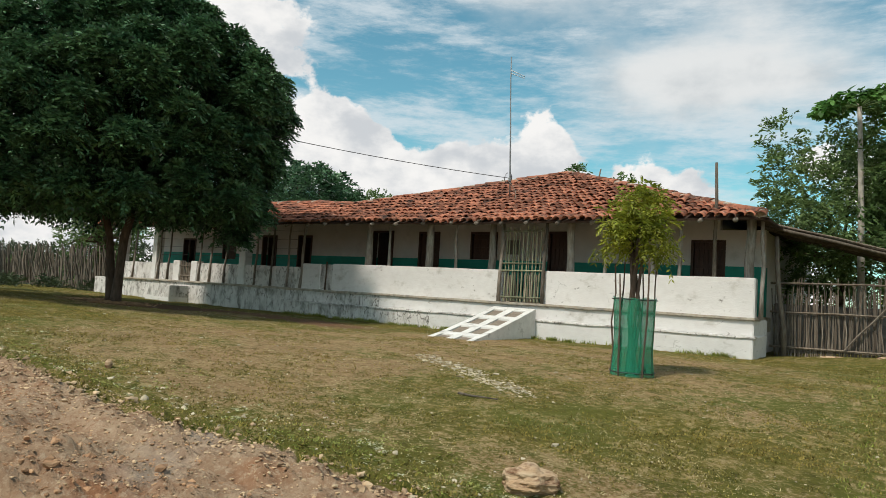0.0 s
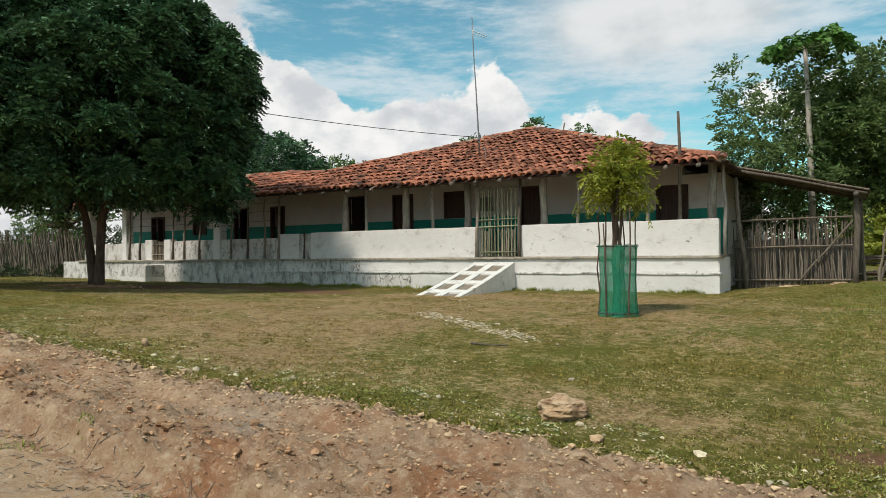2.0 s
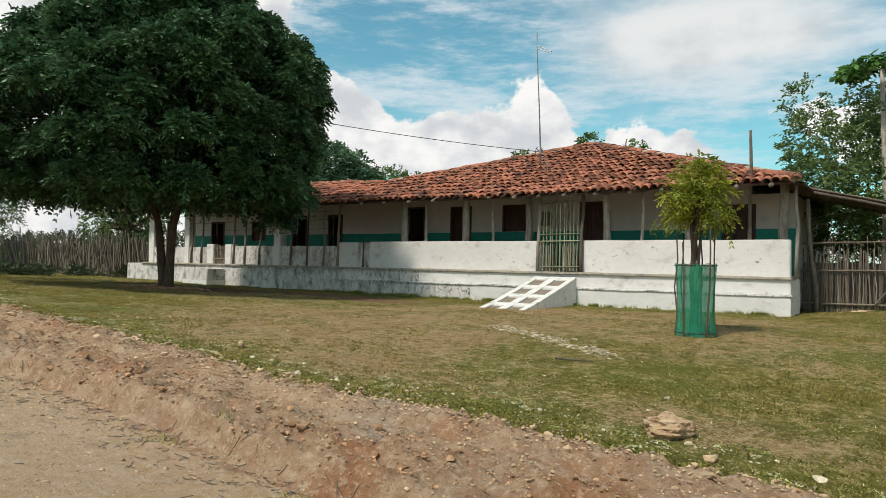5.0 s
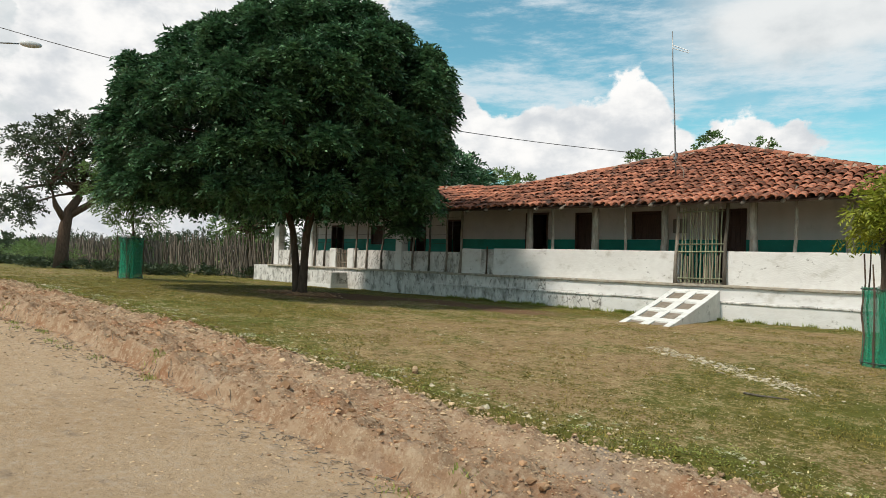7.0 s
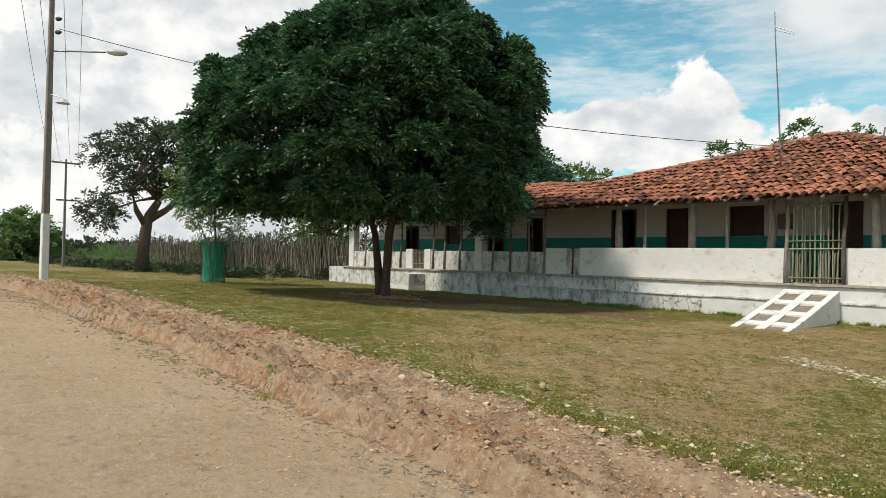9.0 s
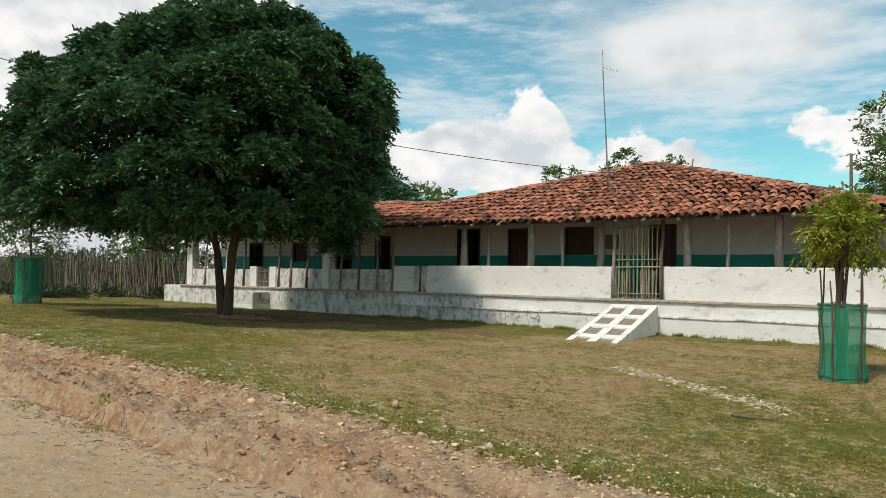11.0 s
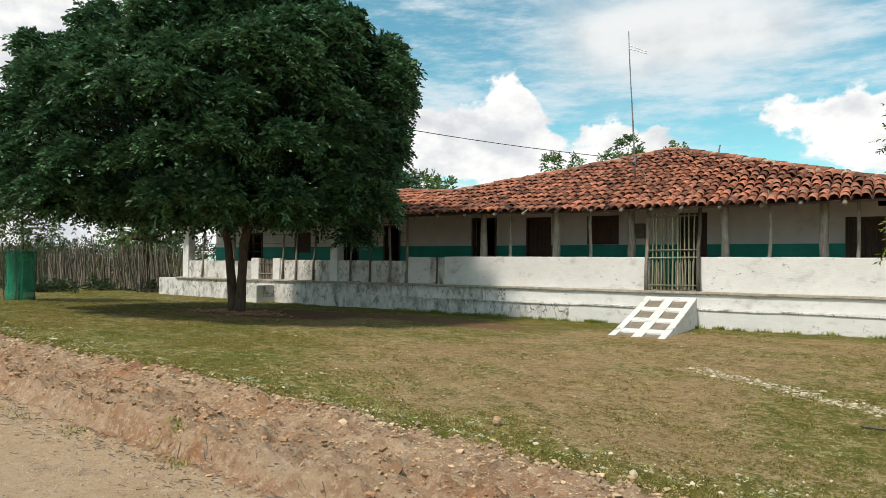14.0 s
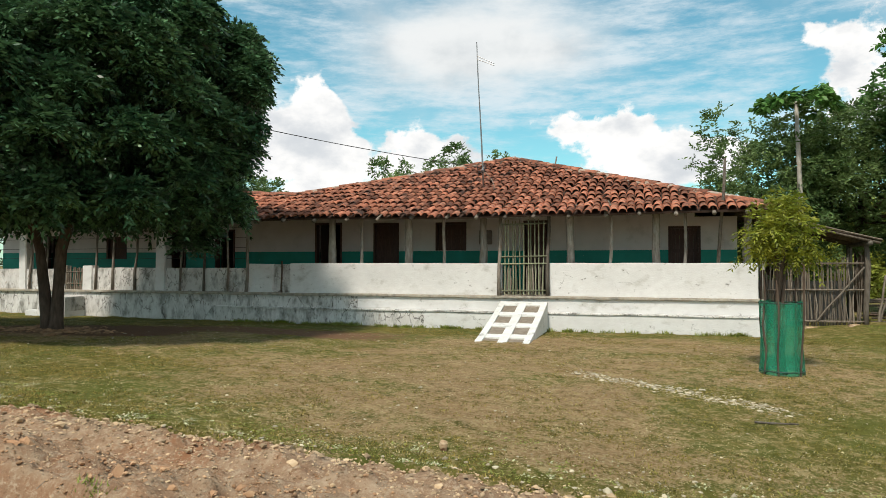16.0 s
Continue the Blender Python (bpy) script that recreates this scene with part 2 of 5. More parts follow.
M_DRYLEAF = material("dull_leaf", ((0.045, 0.07, 0.035), (0.075, 0.10, 0.045)), 0.8, 0.6, 0, per="island", translucent=0.2)
M_NET = material("green_shade_net", ((0.010, 0.22, 0.12), (0.016, 0.31, 0.18), (0.008, 0.16, 0.09)), 9, 0.6, 0.7, 60, clear=0.38, stretch=(1, 1, 0.3))
M_STONE = material("pale_limestone", ((0.50, 0.34, 0.20), (0.64, 0.50, 0.34), (0.40, 0.22, 0.11)), 9, 0.9, 1.0, 25, per="object", stains=(((0.17, 0.08, 0.04), 6, 0.50, 0.64),), spread=(0.78, 1.0), stretch=(1, 1, 3))
M_GRAVEL = material("tan_gravel", ((0.42, 0.29, 0.17), (0.60, 0.46, 0.30), (0.35, 0.22, 0.125)), 9, 0.95, 0.5, 40, per="island")
M_PEBBLE = material("pale_pebbles", ((0.44, 0.38, 0.27), (0.58, 0.52, 0.39), (0.36, 0.28, 0.18)), 9, 0.9, 0.4, 40, per="island")
M_CLOD = material("soil_clods", ((0.36, 0.205, 0.11), (0.48, 0.31, 0.18), (0.30, 0.15, 0.08)), 9, 0.95, 0.6, 40, per="island")
M_BRICK = material("raw_clay_brick", ((0.20, 0.11, 0.065), (0.28, 0.18, 0.115), (0.14, 0.085, 0.055)), 8, 0.95, 0.6, 30, per="object")
M_METAL = material("grey_tube", ((0.20, 0.20, 0.20), (0.30, 0.30, 0.30)), 12, 0.45, 0.1, metal=0.8)
M_CONCRETE = material("pole_concrete", ((0.17, 0.145, 0.13), (0.25, 0.22, 0.20), (0.13, 0.11, 0.1)), 6, 0.9, 0.4, 30)
M_POLEWHITE = material("pole_white_band", ((0.62, 0.61, 0.58), (0.74, 0.73, 0.70)), 5, 0.9, 0.3, 30, stains=((GRIME, 3, 0.58, 0.75),))
M_WIRE = material("black_cable", ((0.03, 0.03, 0.03), (0.05, 0.05, 0.05)), 5, 0.6, 0)
M_GLASS = material("lamp_cover", ((0.45, 0.46, 0.46), (0.55, 0.56, 0.56)), 5, 0.3, 0)
M_STRAW = material("dry_straw_blades", ((0.42, 0.35, 0.17), (0.56, 0.49, 0.28), (0.32, 0.25, 0.115)), 2, 0.8, 0, per="island")
M_GRASS = material("short_grass_blades", ((0.15, 0.142, 0.024), (0.28, 0.215, 0.05), (0.36, 0.255, 0.085)), 0.7, 0.7, 0, per="island", translucent=0.2, spread=(0.35, 1.5))
M_PALEWEED = material("pale_creeping_leaf", ((0.44, 0.45, 0.26), (0.58, 0.58, 0.40), (0.30, 0.34, 0.14)), 3, 0.7, 0, per="island", translucent=0.2)
M_WEED = material("weed_leaf", ((0.19, 0.23, 0.035), (0.34, 0.36, 0.10)), 2, 0.6, 0, per="island", translucent=0.3)

# ---- building helpers ----


def part(name, bm, mat, parent=None, label="", smooth=False):
    """Links a bmesh as one mesh object under a thing or part."""
    me = bpy.data.meshes.new(name)
    bm.to_mesh(me)
    bm.free()
    return link(name, me, mat, parent, label, smooth)


def link(name, me, mat, parent=None, label="", smooth=False):
    if mat and not me.materials:
        me.materials.append(mat)
    if smooth:
        me.polygons.foreach_set("use_smooth", [True] * len(me.polygons))
    ob = new(name, me)
    if parent:
        ob.parent = parent
    if label:
        tagged(ob, label)
    return ob


def raw(name, verts, faces, mat, parent=None, label="", smooth=False):
    me = bpy.data.meshes.new(name)
    me.from_pydata([tuple(v) for v in verts], [], [tuple(f) for f in faces])
    me.update()
    return link(name, me, mat, parent, label, smooth)


def quads(name, v, mat, parent=None, label="", n=4):
    """A mesh of loose faces, n corners each, from an array of corners."""
    v = np.asarray(v, dtype=np.float32).reshape(-1, 3)
    k = len(v) // n
    me = bpy.data.meshes.new(name)
    me.vertices.add(len(v))
    me.vertices.foreach_set("co", v.ravel())
    me.loops.add(len(v))
    me.loops.foreach_set("vertex_index", np.arange(len(v), dtype=np.int32))
    me.polygons.add(k)
    me.polygons.foreach_set("loop_start", np.arange(0, len(v), n, dtype=np.int32))
    me.update(calc_edges=True)
    return link(name, me, mat, parent, label)


def thing(name, at, label, category, group="", kind=""):
    e = new(name)
    e.empty_display_size = 0.2
    e.matrix_world = Matrix.Translation(at) if len(at) == 3 else at
    return tagged(e, label, category, group, kind)


def under(ob, parent):
    """Parents ob, whose mesh is in world coordinates, under a thing that stands elsewhere."""
    ob.parent = parent
    ob.matrix_parent_inverse = parent.matrix_world.inverted()
    return ob


def wob(p, f, a):
    v = noise.noise_vector(Vector(p) * f)
    return (p[0] + v.x * a, p[1] + v.y * a, p[2] + v.z * a)


def rough_box(x0, x1, y0, y1, z0, z1, step=0.25, amp=0.012, freq=1.7, bevel=0.02):
    """A box with worn, slightly uneven faces and rounded edges, in world coordinates."""
    bm = bmesh.new()
    bmesh.ops.create_cube(bm, size=1)
    for v in bm.verts:
        v.co = Vector(((x0 + x1) / 2 + v.co.x * (x1 - x0), (y0 + y1) / 2 + v.co.y * (y1 - y0), (z0 + z1) / 2 + v.co.z * (z1 - z0)))
    if bevel:
        bmesh.ops.bevel(bm, geom=bm.edges[:], offset=bevel, segments=2, affect="EDGES")
    for axis, a, b in ((0, x0, x1), (2, z0, z1)):
        n = min(int((b - a) / step), 120)
        for i in range(1, n):
            co, no = [0, 0, 0], [0, 0, 0]
            co[axis], no[axis] = a + (b - a) * i / n, 1
            bmesh.ops.bisect_plane(bm, geom=bm.verts[:] + bm.edges[:] + bm.faces[:], plane_co=co, plane_no=no)
    for v in bm.verts:
        v.co = wob(v.co, freq, amp)
    return bm


def rod_data(p, r, sides=6):
    """Verts and faces of a round rod through points p with radii r."""
    V, F = [], []
    for i, c in enumerate(p):
        c = Vector(c)
        d = (Vector(p[min(i + 1, len(p) - 1)]) - Vector(p[max(i - 1, 0)])).normalized()
        u = d.orthogonal().normalized() if abs(d.z) > 0.95 else d.cross(Vector((0, 0, 1))).normalized()
        w = d.cross(u)
        for k in range(sides):
            a = 2 * math.pi * k / sides
            V.append(c + (u * math.cos(a) + w * math.sin(a)) * r[i])
    for i in range(len(p) - 1):
        for k in range(sides):
            a, b = i * sides + k, i * sides + (k + 1) % sides
            F.append((a, b, b + sides, a + sides))
    F.append(tuple(range(sides - 1, -1, -1)))
    F.append(tuple(range((len(p) - 1) * sides, len(p) * sides)))
    return V, F


def stick_line(a, b, r0, r1, crook, rng, n=5):
    a, b = Vector(a), Vector(b)
    pts, rad = [], []
    for i in range(n):
        f = i / (n - 1)
        q = a.lerp(b, f)
        if 0 < i < n - 1:
            q += Vector((rng.uniform(-1, 1), rng.uniform(-1, 1) * 0.6, rng.uniform(-1, 1) * 0.3)) * crook
        pts.append(q)
        rad.append((r0 + (r1 - r0) * f) * rng.uniform(0.88, 1.12))
    return pts, rad


def stick(name, a, b, r0, r1, mat, parent=None, crook=0.03, seed=0, sides=6, label="", n=5):
    rng = random.Random(seed)
    V, F = rod_data(*stick_line(a, b, r0, r1, crook, rng, n), sides)
    return raw(name, V, F, mat, parent, label, smooth=sides > 6)


def joined(rods):
    V, F = [], []
    for v, f in rods:
        o = len(V)
        V += v
        F += [tuple(i + o for i in q) for q in f]
    return V, F


# ---- lie of the land ----
ROAD_EDGE, GRASS_EDGE = 3.75, 5.55


def land(x, y):
    """Height of the ground: the road climbs to -x, and the yard levels out towards the house."""
    xc = min(max(x, -34.0), 9.0)
    near = -0.9227 - 0.0821 * xc - 0.00173 * xc * xc
    f = min(max((-xc - 8.0) / 8.0, 0), 1)
    length = 8.0 + 6.0 * f * f * (3 - 2 * f)
    s = min(max((y - 6.0) / length, 0), 1)
    s = s * s * (3 - 2 * s) * 0.5 + s * 0.5
    near += 0.2 * min(max((3.2 - y) / 3.0, 0), 1)
    home = -0.42 + 0.12 * min(max((-xc - 20) / 9, 0), 1) + 0.22 * min(max((xc + 1.6) / 2.6, 0), 1) * min(max((y - 16) / 4, 0), 1)
    return near + (home - near) * s


def surface(x, y):
    """Ground height with the dug-up verge between road and grass."""
    z = land(x, y)
    if -45 < x < 10 and -2 < y < 30:
        e = ROAD_EDGE + 0.28 * noise.noise((x * 0.45, 1.3, 0)) + 0.10 * noise.noise((x * 1.7, 4.0, 0))
        g = GRASS_EDGE + 0.08 * max(0.0, min(x, 8.0) + 4.0) + 0.25 * noise.noise((x * 0.35, 7.3, 0)) + 0.10 * noise.noise((x * 1.9, 2.0, 0))
        up = min(max((y - e) / 0.11, 0), 1)
        down = min(max((y - g + 0.55) / 0.5, 0), 1)
        hump = up * up * (3 - 2 * up) * (1 - 0.75 * down)
        lump = noise.noise((x * 2.1, y * 2.6, 0.5)) * 0.085 + abs(noise.noise((x * 5, y * 6, 3.5))) * 0.07 - 0.02
        z += hump * (0.19 + lump) * min(1, max(0, (10 - x) / 4))
        mid = (e + g) / 2 + 0.12
        z -= hump * 0.07 * math.exp(-((y - mid) / 0.28) ** 2)
        if e - 0.3 < y < g + 0.3:
            rough = 1 - 0.7 * math.exp(-((y - mid) / 0.22) ** 2)
            z += 0.05 * (abs(noise.noise((x * 6.5, y * 7.5, 6.1))) - 0.22) * rough * min(1, up + 0.2)
            z += rough * (0.075 * noise.noise((x * 8, y * 9, 1.5)) + 0.055 * noise.noise((x * 15, y * 17, 2.5))) * min(1, up + 0.25)
        z += math.exp(-((y - g + 0.12) / 0.22) ** 2) * (0.05 + 0.03 * noise.noise((x * 3, y * 3, 9)))
        z += noise.noise((x * 0.6, y * 0.6, 8)) * 0.02 + noise.noise((x * 2.6, y * 2.6, 4)) * (0.012 if y > g else 0.006)
    return z


def soil_weights(x, y):
    """How much road, dug verge and bare yard earth lies at a place."""
    e = ROAD_EDGE + 0.28 * noise.noise((x * 0.45, 1.3, 0)) + 0.10 * noise.noise((x * 1.7, 4.0, 0))
    g = GRASS_EDGE + 0.08 * max(0.0, min(x, 8.0) + 4.0) + 0.25 * noise.noise((x * 0.35, 7.3, 0)) + 0.10 * noise.noise((x * 1.9, 2.0, 0))
    road = min(max((e + 0.05 - y) / 0.3, 0), 1)
    verge = min(max((g + 0.1 - y) / 0.35, 0), 1)
    bare = 0.42 + 0.15 * min(max((x + 13.0) / 4.0, -1), 1) - 0.22 * min(max((x + 7.0) / 5.0, 0), 1) + 0.15 * min(max((-x - 21.0) / 4.0, 0), 1) + 0.6 * noise.noise((x * 0.16, y * 0.22, 2.2)) + 0.35 * noise.noise((x * 0.7, y * 0.9, 6.2))
    bare += 0.50 * math.exp(-(((x + 5.5) / 5.0) ** 2 + ((y - 11) / 3.0) ** 2)) - 0.12 * min(max((x - 0.5) / 2, 0), 1)
    bare -= 0.42 * math.exp(-((y - g - 0.45) / 0.55) ** 2) + 0.35 * math.exp(-((y - 17.6) / 0.6) ** 2)
    bare += 0.9 * math.exp(-(((x + 18) / 2.6) ** 2 + ((y - 12.8) / 1.8) ** 2))
    return road, min(1, verge), min(max(bare, 0), 1)


def mould_shade(x, y):
    """How much dark earth and old leaves lie round the big tree's foot, with its shade painted on towards the house."""
    tx, ty = (x + 17.2) / 2.6, (y - 13.4) / 1.6
    dug = math.exp(-(((x - 2.0) / 1.2) ** 2 + ((y - 7.0 - 0.1 * x) / 0.30) ** 2))
    # last term: crown shade painted as a dark strip before the plinth
    return min(1, 0.95 * dug + 1.1 * math.exp(-(tx * tx + ty * ty) ** 2) + 0.7 * math.exp(-((x + 13.5) / 4.0) ** 4 - ((y - 15.6) / 1.1) ** 4))


def ground_material():
    m = bpy.data.materials.new("yard_ground")
    m.use_nodes = True
    nt = m.node_tree
    N, L = nt.nodes.new, nt.links.new
    b = nt.nodes["Principled BSDF"]
    b.inputs["Roughness"].default_value = 0.95
    b.inputs["Specular IOR Level"].default_value = 0.15
    geo = N("ShaderNodeNewGeometry")
    att = N("ShaderNodeAttribute")
    att.attribute_name = "soil"
    sep = N("ShaderNodeSeparateColor")
    L(att.outputs["Color"], sep.inputs[0])

    def noise_tex(s, d, r=0.6):
        n = N("ShaderNodeTexNoise")
        n.inputs["Scale"].default_value, n.inputs["Detail"].default_value, n.inputs["Roughness"].default_value = s, d, r
        L(geo.outputs["Position"], n.inputs["Vector"])
        return n.outputs["Fac"]

    def span(v, lo, hi, a=0.0, z=1.0):
        n = N("ShaderNodeMapRange")
        for k, q in (("From Min", lo), ("From Max", hi), ("To Min", a), ("To Max", z)):
            n.inputs[k].default_value = q
        L(v, n.inputs["Value"])
        return n.outputs["Result"]

    def op(o, a, c):
        n = N("ShaderNodeMath")
        n.operation = o
        for i, v in enumerate((a, c)):
            if isinstance(v, (int, float)):
                n.inputs[i].default_value = v
            else:
                L(v, n.inputs[i])
        return n.outputs[0]

    def mix(f, a, c):
        n = N("ShaderNodeMix")
        n.data_type = "RGBA"
        L(f, n.inputs["Factor"])
        for k, v in ((6, a), (7, c)):
            if isinstance(v, tuple):
                n.inputs[k].default_value = (*v, 1)
            else:
                L(v, n.inputs[k])
        return n.outputs[2]

    fine, mid, wide, grit = noise_tex(26, 10, 0.75), noise_tex(4.5, 10, 0.70), noise_tex(0.6, 6), noise_tex(55, 6, 0.7)
    grass = mix(span(mid, 0.35, 0.65), (0.076, 0.079, 0.012), (0.179, 0.142, 0.036))
    grass = mix(span(wide, 0.4, 0.65), grass, (0.095, 0.107, 0.019))
    earth = mix(span(mid, 0.35, 0.65), (0.198, 0.118, 0.055), (0.304, 0.201, 0.103))
    earth = mix(span(fine, 0.55, 0.7), earth, (0.304, 0.249, 0.159))
    straw = mix(span(fine, 0.5, 0.66), earth, (0.380, 0.316, 0.172))
    lawn = mix(span(op("ADD", op("MULTIPLY", sep.outputs[2], 0.75), op("ADD", op("MULTIPLY", op("SUBTRACT", fine, 0.5), 1.7), op("MULTIPLY", op("SUBTRACT", mid, 0.5), 1.1))), 0.32, 0.56), grass, straw)
    clump = op("ADD", op("MULTIPLY", noise_tex(9, 9, 0.85), 0.6), op("MULTIPLY", noise_tex(2.3, 9, 0.7), 0.4))
    lawn = mix(span(clump, 0.52, 0.58, 0.0, 0.65), lawn, (0.380, 0.292, 0.146))
    lawn = mix(span(clump, 0.46, 0.37, 0.0, 0.8), lawn, (0.065, 0.049, 0.015))
    # brown of earth and old leaves, also used for the painted tree shade
    leafmould_shade = mix(span(fine, 0.4, 0.62), (0.122, 0.062, 0.036), (0.205, 0.122, 0.069))
    lawn = mix(span(op("ADD", att.outputs["Alpha"], op("ADD", op("MULTIPLY", op("SUBTRACT", fine, 0.5), 1.2), op("MULTIPLY", op("SUBTRACT", mid, 0.5), 1.2))), 0.3, 0.6), lawn, leafmould_shade)
    verge = mix(span(mid, 0.38, 0.62), (0.272, 0.164, 0.098), (0.394, 0.280, 0.183))
    verge = mix(span(noise_tex(0.8, 9, 0.7), 0.50, 0.62), verge, (0.292, 0.143, 0.074))
    verge = mix(span(wide, 0.56, 0.70), verge, (0.340, 0.280, 0.222))
    verge = mix(span(fine, 0.56, 0.68), verge, (0.394, 0.308, 0.226))
    road = mix(span(mid, 0.3, 0.7), (0.388, 0.259, 0.148), (0.456, 0.322, 0.199))
    road = mix(span(wide, 0.42, 0.66), road, (0.462, 0.329, 0.207))
    road = mix(span(grit, 0.57, 0.66), road, (0.224, 0.164, 0.117))
    road = mix(span(noise_tex(2.2, 9, 0.75), 0.56, 0.66), road, (0.286, 0.210, 0.144))
    road = mix(span(noise_tex(90, 4, 0.7), 0.60, 0.68), road, (0.462, 0.371, 0.281))
    stony_relief = noise_tex(13, 9, 0.85)
    road = mix(span(stony_relief, 0.50, 0.60, 0.0, 0.8), road, (0.490, 0.385, 0.289))
    road = mix(span(stony_relief, 0.45, 0.36, 0.0, 0.75), road, (0.224, 0.150, 0.094))
    verge = mix(span(stony_relief, 0.51, 0.59, 0.0, 0.9), verge, (0.462, 0.350, 0.242))
    # hollows of the same noise as the bump darkened, relief shade in colour
    verge = mix(span(stony_relief, 0.44, 0.35, 0.0, 0.75), verge, (0.163, 0.084, 0.047))
    c = mix(span(op("ADD", sep.outputs[1], op("MULTIPLY", op("SUBTRACT", mid, 0.5), 0.9)), 0.4, 0.6), lawn, verge)
    c = mix(span(op("ADD", sep.outputs[0], op("MULTIPLY", op("SUBTRACT", mid, 0.5), 0.8)), 0.4, 0.6), c, road)
    L(c, b.inputs["Base Color"])
    bp = N("ShaderNodeBump")
    bp.inputs["Strength"].default_value, bp.inputs["Distance"].default_value = 0.9, 0.022
    L(op("ADD", op("ADD", fine, op("MULTIPLY", mid, 0.8)), op("MULTIPLY", stony_relief, 0.5)), bp.inputs["Height"])
    L(bp.outputs[0], b.inputs["Normal"])
    return m


def axis_steps(a, b, step, far):
    mid = list(np.arange(a, b + step / 2, step))
    lo, hi, d = [], [], step
    p = a
    while p > -far:
        d *= 1.28
        p -= d
        lo.append(p)
    p, d = mid[-1], step
    while p < far:
        d *= 1.28
        p += d
        hi.append(p)
    return lo[::-1] + mid + hi


def build_ground():
    xs, ys = axis_steps(-28, 5, 0.06, 1800), axis_steps(1.2, 19, 0.13, 1800)
    ys = [y for y in ys if not 3.1 < y < 6.2] + list(np.arange(3.12, 6.2, 0.042))
    ys.sort()
    nx, ny = len(xs), len(ys)
    V, C = [], []
    for y in ys:
        for x in xs:
            V.append((x, y, surface(x, y)))
            C += [*soil_weights(x, y), mould_shade(x, y)]
    idx = np.arange(nx * ny).reshape(ny, nx)
    F = np.stack([idx[:-1, :-1], idx[:-1, 1:], idx[1:, 1:], idx[1:, :-1]], -1).reshape(-1, 4)
    me = bpy.data.meshes.new("ground")
    me.from_pydata(V, [], F.tolist())
    me.update()
    a = me.color_attributes.new("soil", "FLOAT_COLOR", "POINT")
    a.data.foreach_set("color", C)
    g = link("ground", me, ground_material(), smooth=True)
    tagged(g, "patchy grass yard, dug-up orange verge and sandy dirt road", "ground", kind="structure")


build_ground()

# ---- house ----
FRONT, WALL, FLOOR, PARAPET = 18.85, 21.2, 0.56, 1.44
EAVE_Y, EAVE_Z, PITCH = 18.15, 2.80, 0.39
house = thing("house", (-9, 22, 0), "long low whitewashed farmhouse with teal dado and clay tile roof", "house")


def hp(name, bm, mat, label="", smooth=False):
    return under(part(name, bm, mat, None, label, smooth), house)


# plinth in two steps, cement ledge and parapet
hp("plinth", rough_box(-10.4, -1.58, 18.32, 20.0, -0.85, 0.12, 0.2, 0.022), M_WHITE, "cracked whitewashed lower plinth")
hp("plinth", rough_box(-17.2, -10.38, 18.33, 20.0, -0.85, 0.12, 0.2, 0.025), M_OLDWHITE, "grey-stained lower plinth")
hp("plinth", rough_box(-12.5, -1.62, 18.50, 20.2, -0.85, 0.50, 0.2, 0.022), M_WHITE, "whitewashed upper plinth with cracks")
hp("plinth", rough_box(-29.4, -12.48, 18.51, 20.2, -0.85, 0.50, 0.2, 0.025), M_OLDWHITE, "weathered plinth with grey stains")
hp("moulding", rough_box(-17.3, -1.54, 18.29, 18.6, 0.07, 0.125, 0.2, 0.022), M_OLDWHITE, "chipped plaster moulding")
hp("ledge", rough_box(-28.2, -1.58, 18.44, 19.2, 0.47, 0.545, 0.3, 0.018), M_LEDGE, "worn bare cement ledge")
hp("gallery_floor", rough_box(-28.2, -1.7, 19.0, 21.3, 0.2, 0.56, 0.8, 0.004), M_LEDGE)
hp("parapet", rough_box(-7.0, -1.66, 18.82, 19.10, 0.50, 1.45, 0.25, 0.012), M_WHITE, "whitewashed parapet with peeling patches")
hp("parapet", rough_box(-14.9, -8.28, 18.82, 19.10, 0.50, 1.44, 0.25, 0.012), M_WHITE, "whitewashed parapet with peeling patches")
hp("parapet", rough_box(-16.35, -15.48, 18.82, 19.10, 0.50, 1.42, 0.25, 0.012), M_WHITE)
hp("patch", rough_box(-15.5, -14.88, 18.86, 19.08, 0.50, 1.41, 0.12, 0.02), M_OLDWHITE, "patched bricks showing through the plaster")
hp("parapet", rough_box(-22.5, -16.33, 18.84, 19.08, 0.48, 1.29, 0.25, 0.014), M_OLDWHITE, "stained low parapet")
hp("parapet", rough_box(-27.95, -23.6, 18.84, 19.08, 0.46, 1.24, 0.25, 0.014), M_OLDWHITE, "stained low parapet")
hp("pier", rough_box(-22.75, -22.35, 18.80, 19.12, 0.46, 1.36, 0.2, 0.012), M_WHITE)
hp("pier", rough_box(-23.95, -23.5, 18.80, 19.12, 0.46, 1.36, 0.2, 0.012), M_WHITE)
# front steps of the small gate
for i in range(3):
    hp("step", rough_box(-23.95 + 0.48 * i, -22.35 - 0.004 * i, 17.66 + 0.012 * i, 18.53, -0.7, -0.10 + 0.22 * i, 0.3, 0.012), (M_WHITE, M_OLDWHITE, M_OLDWHITE)[i], "chipped cement step")


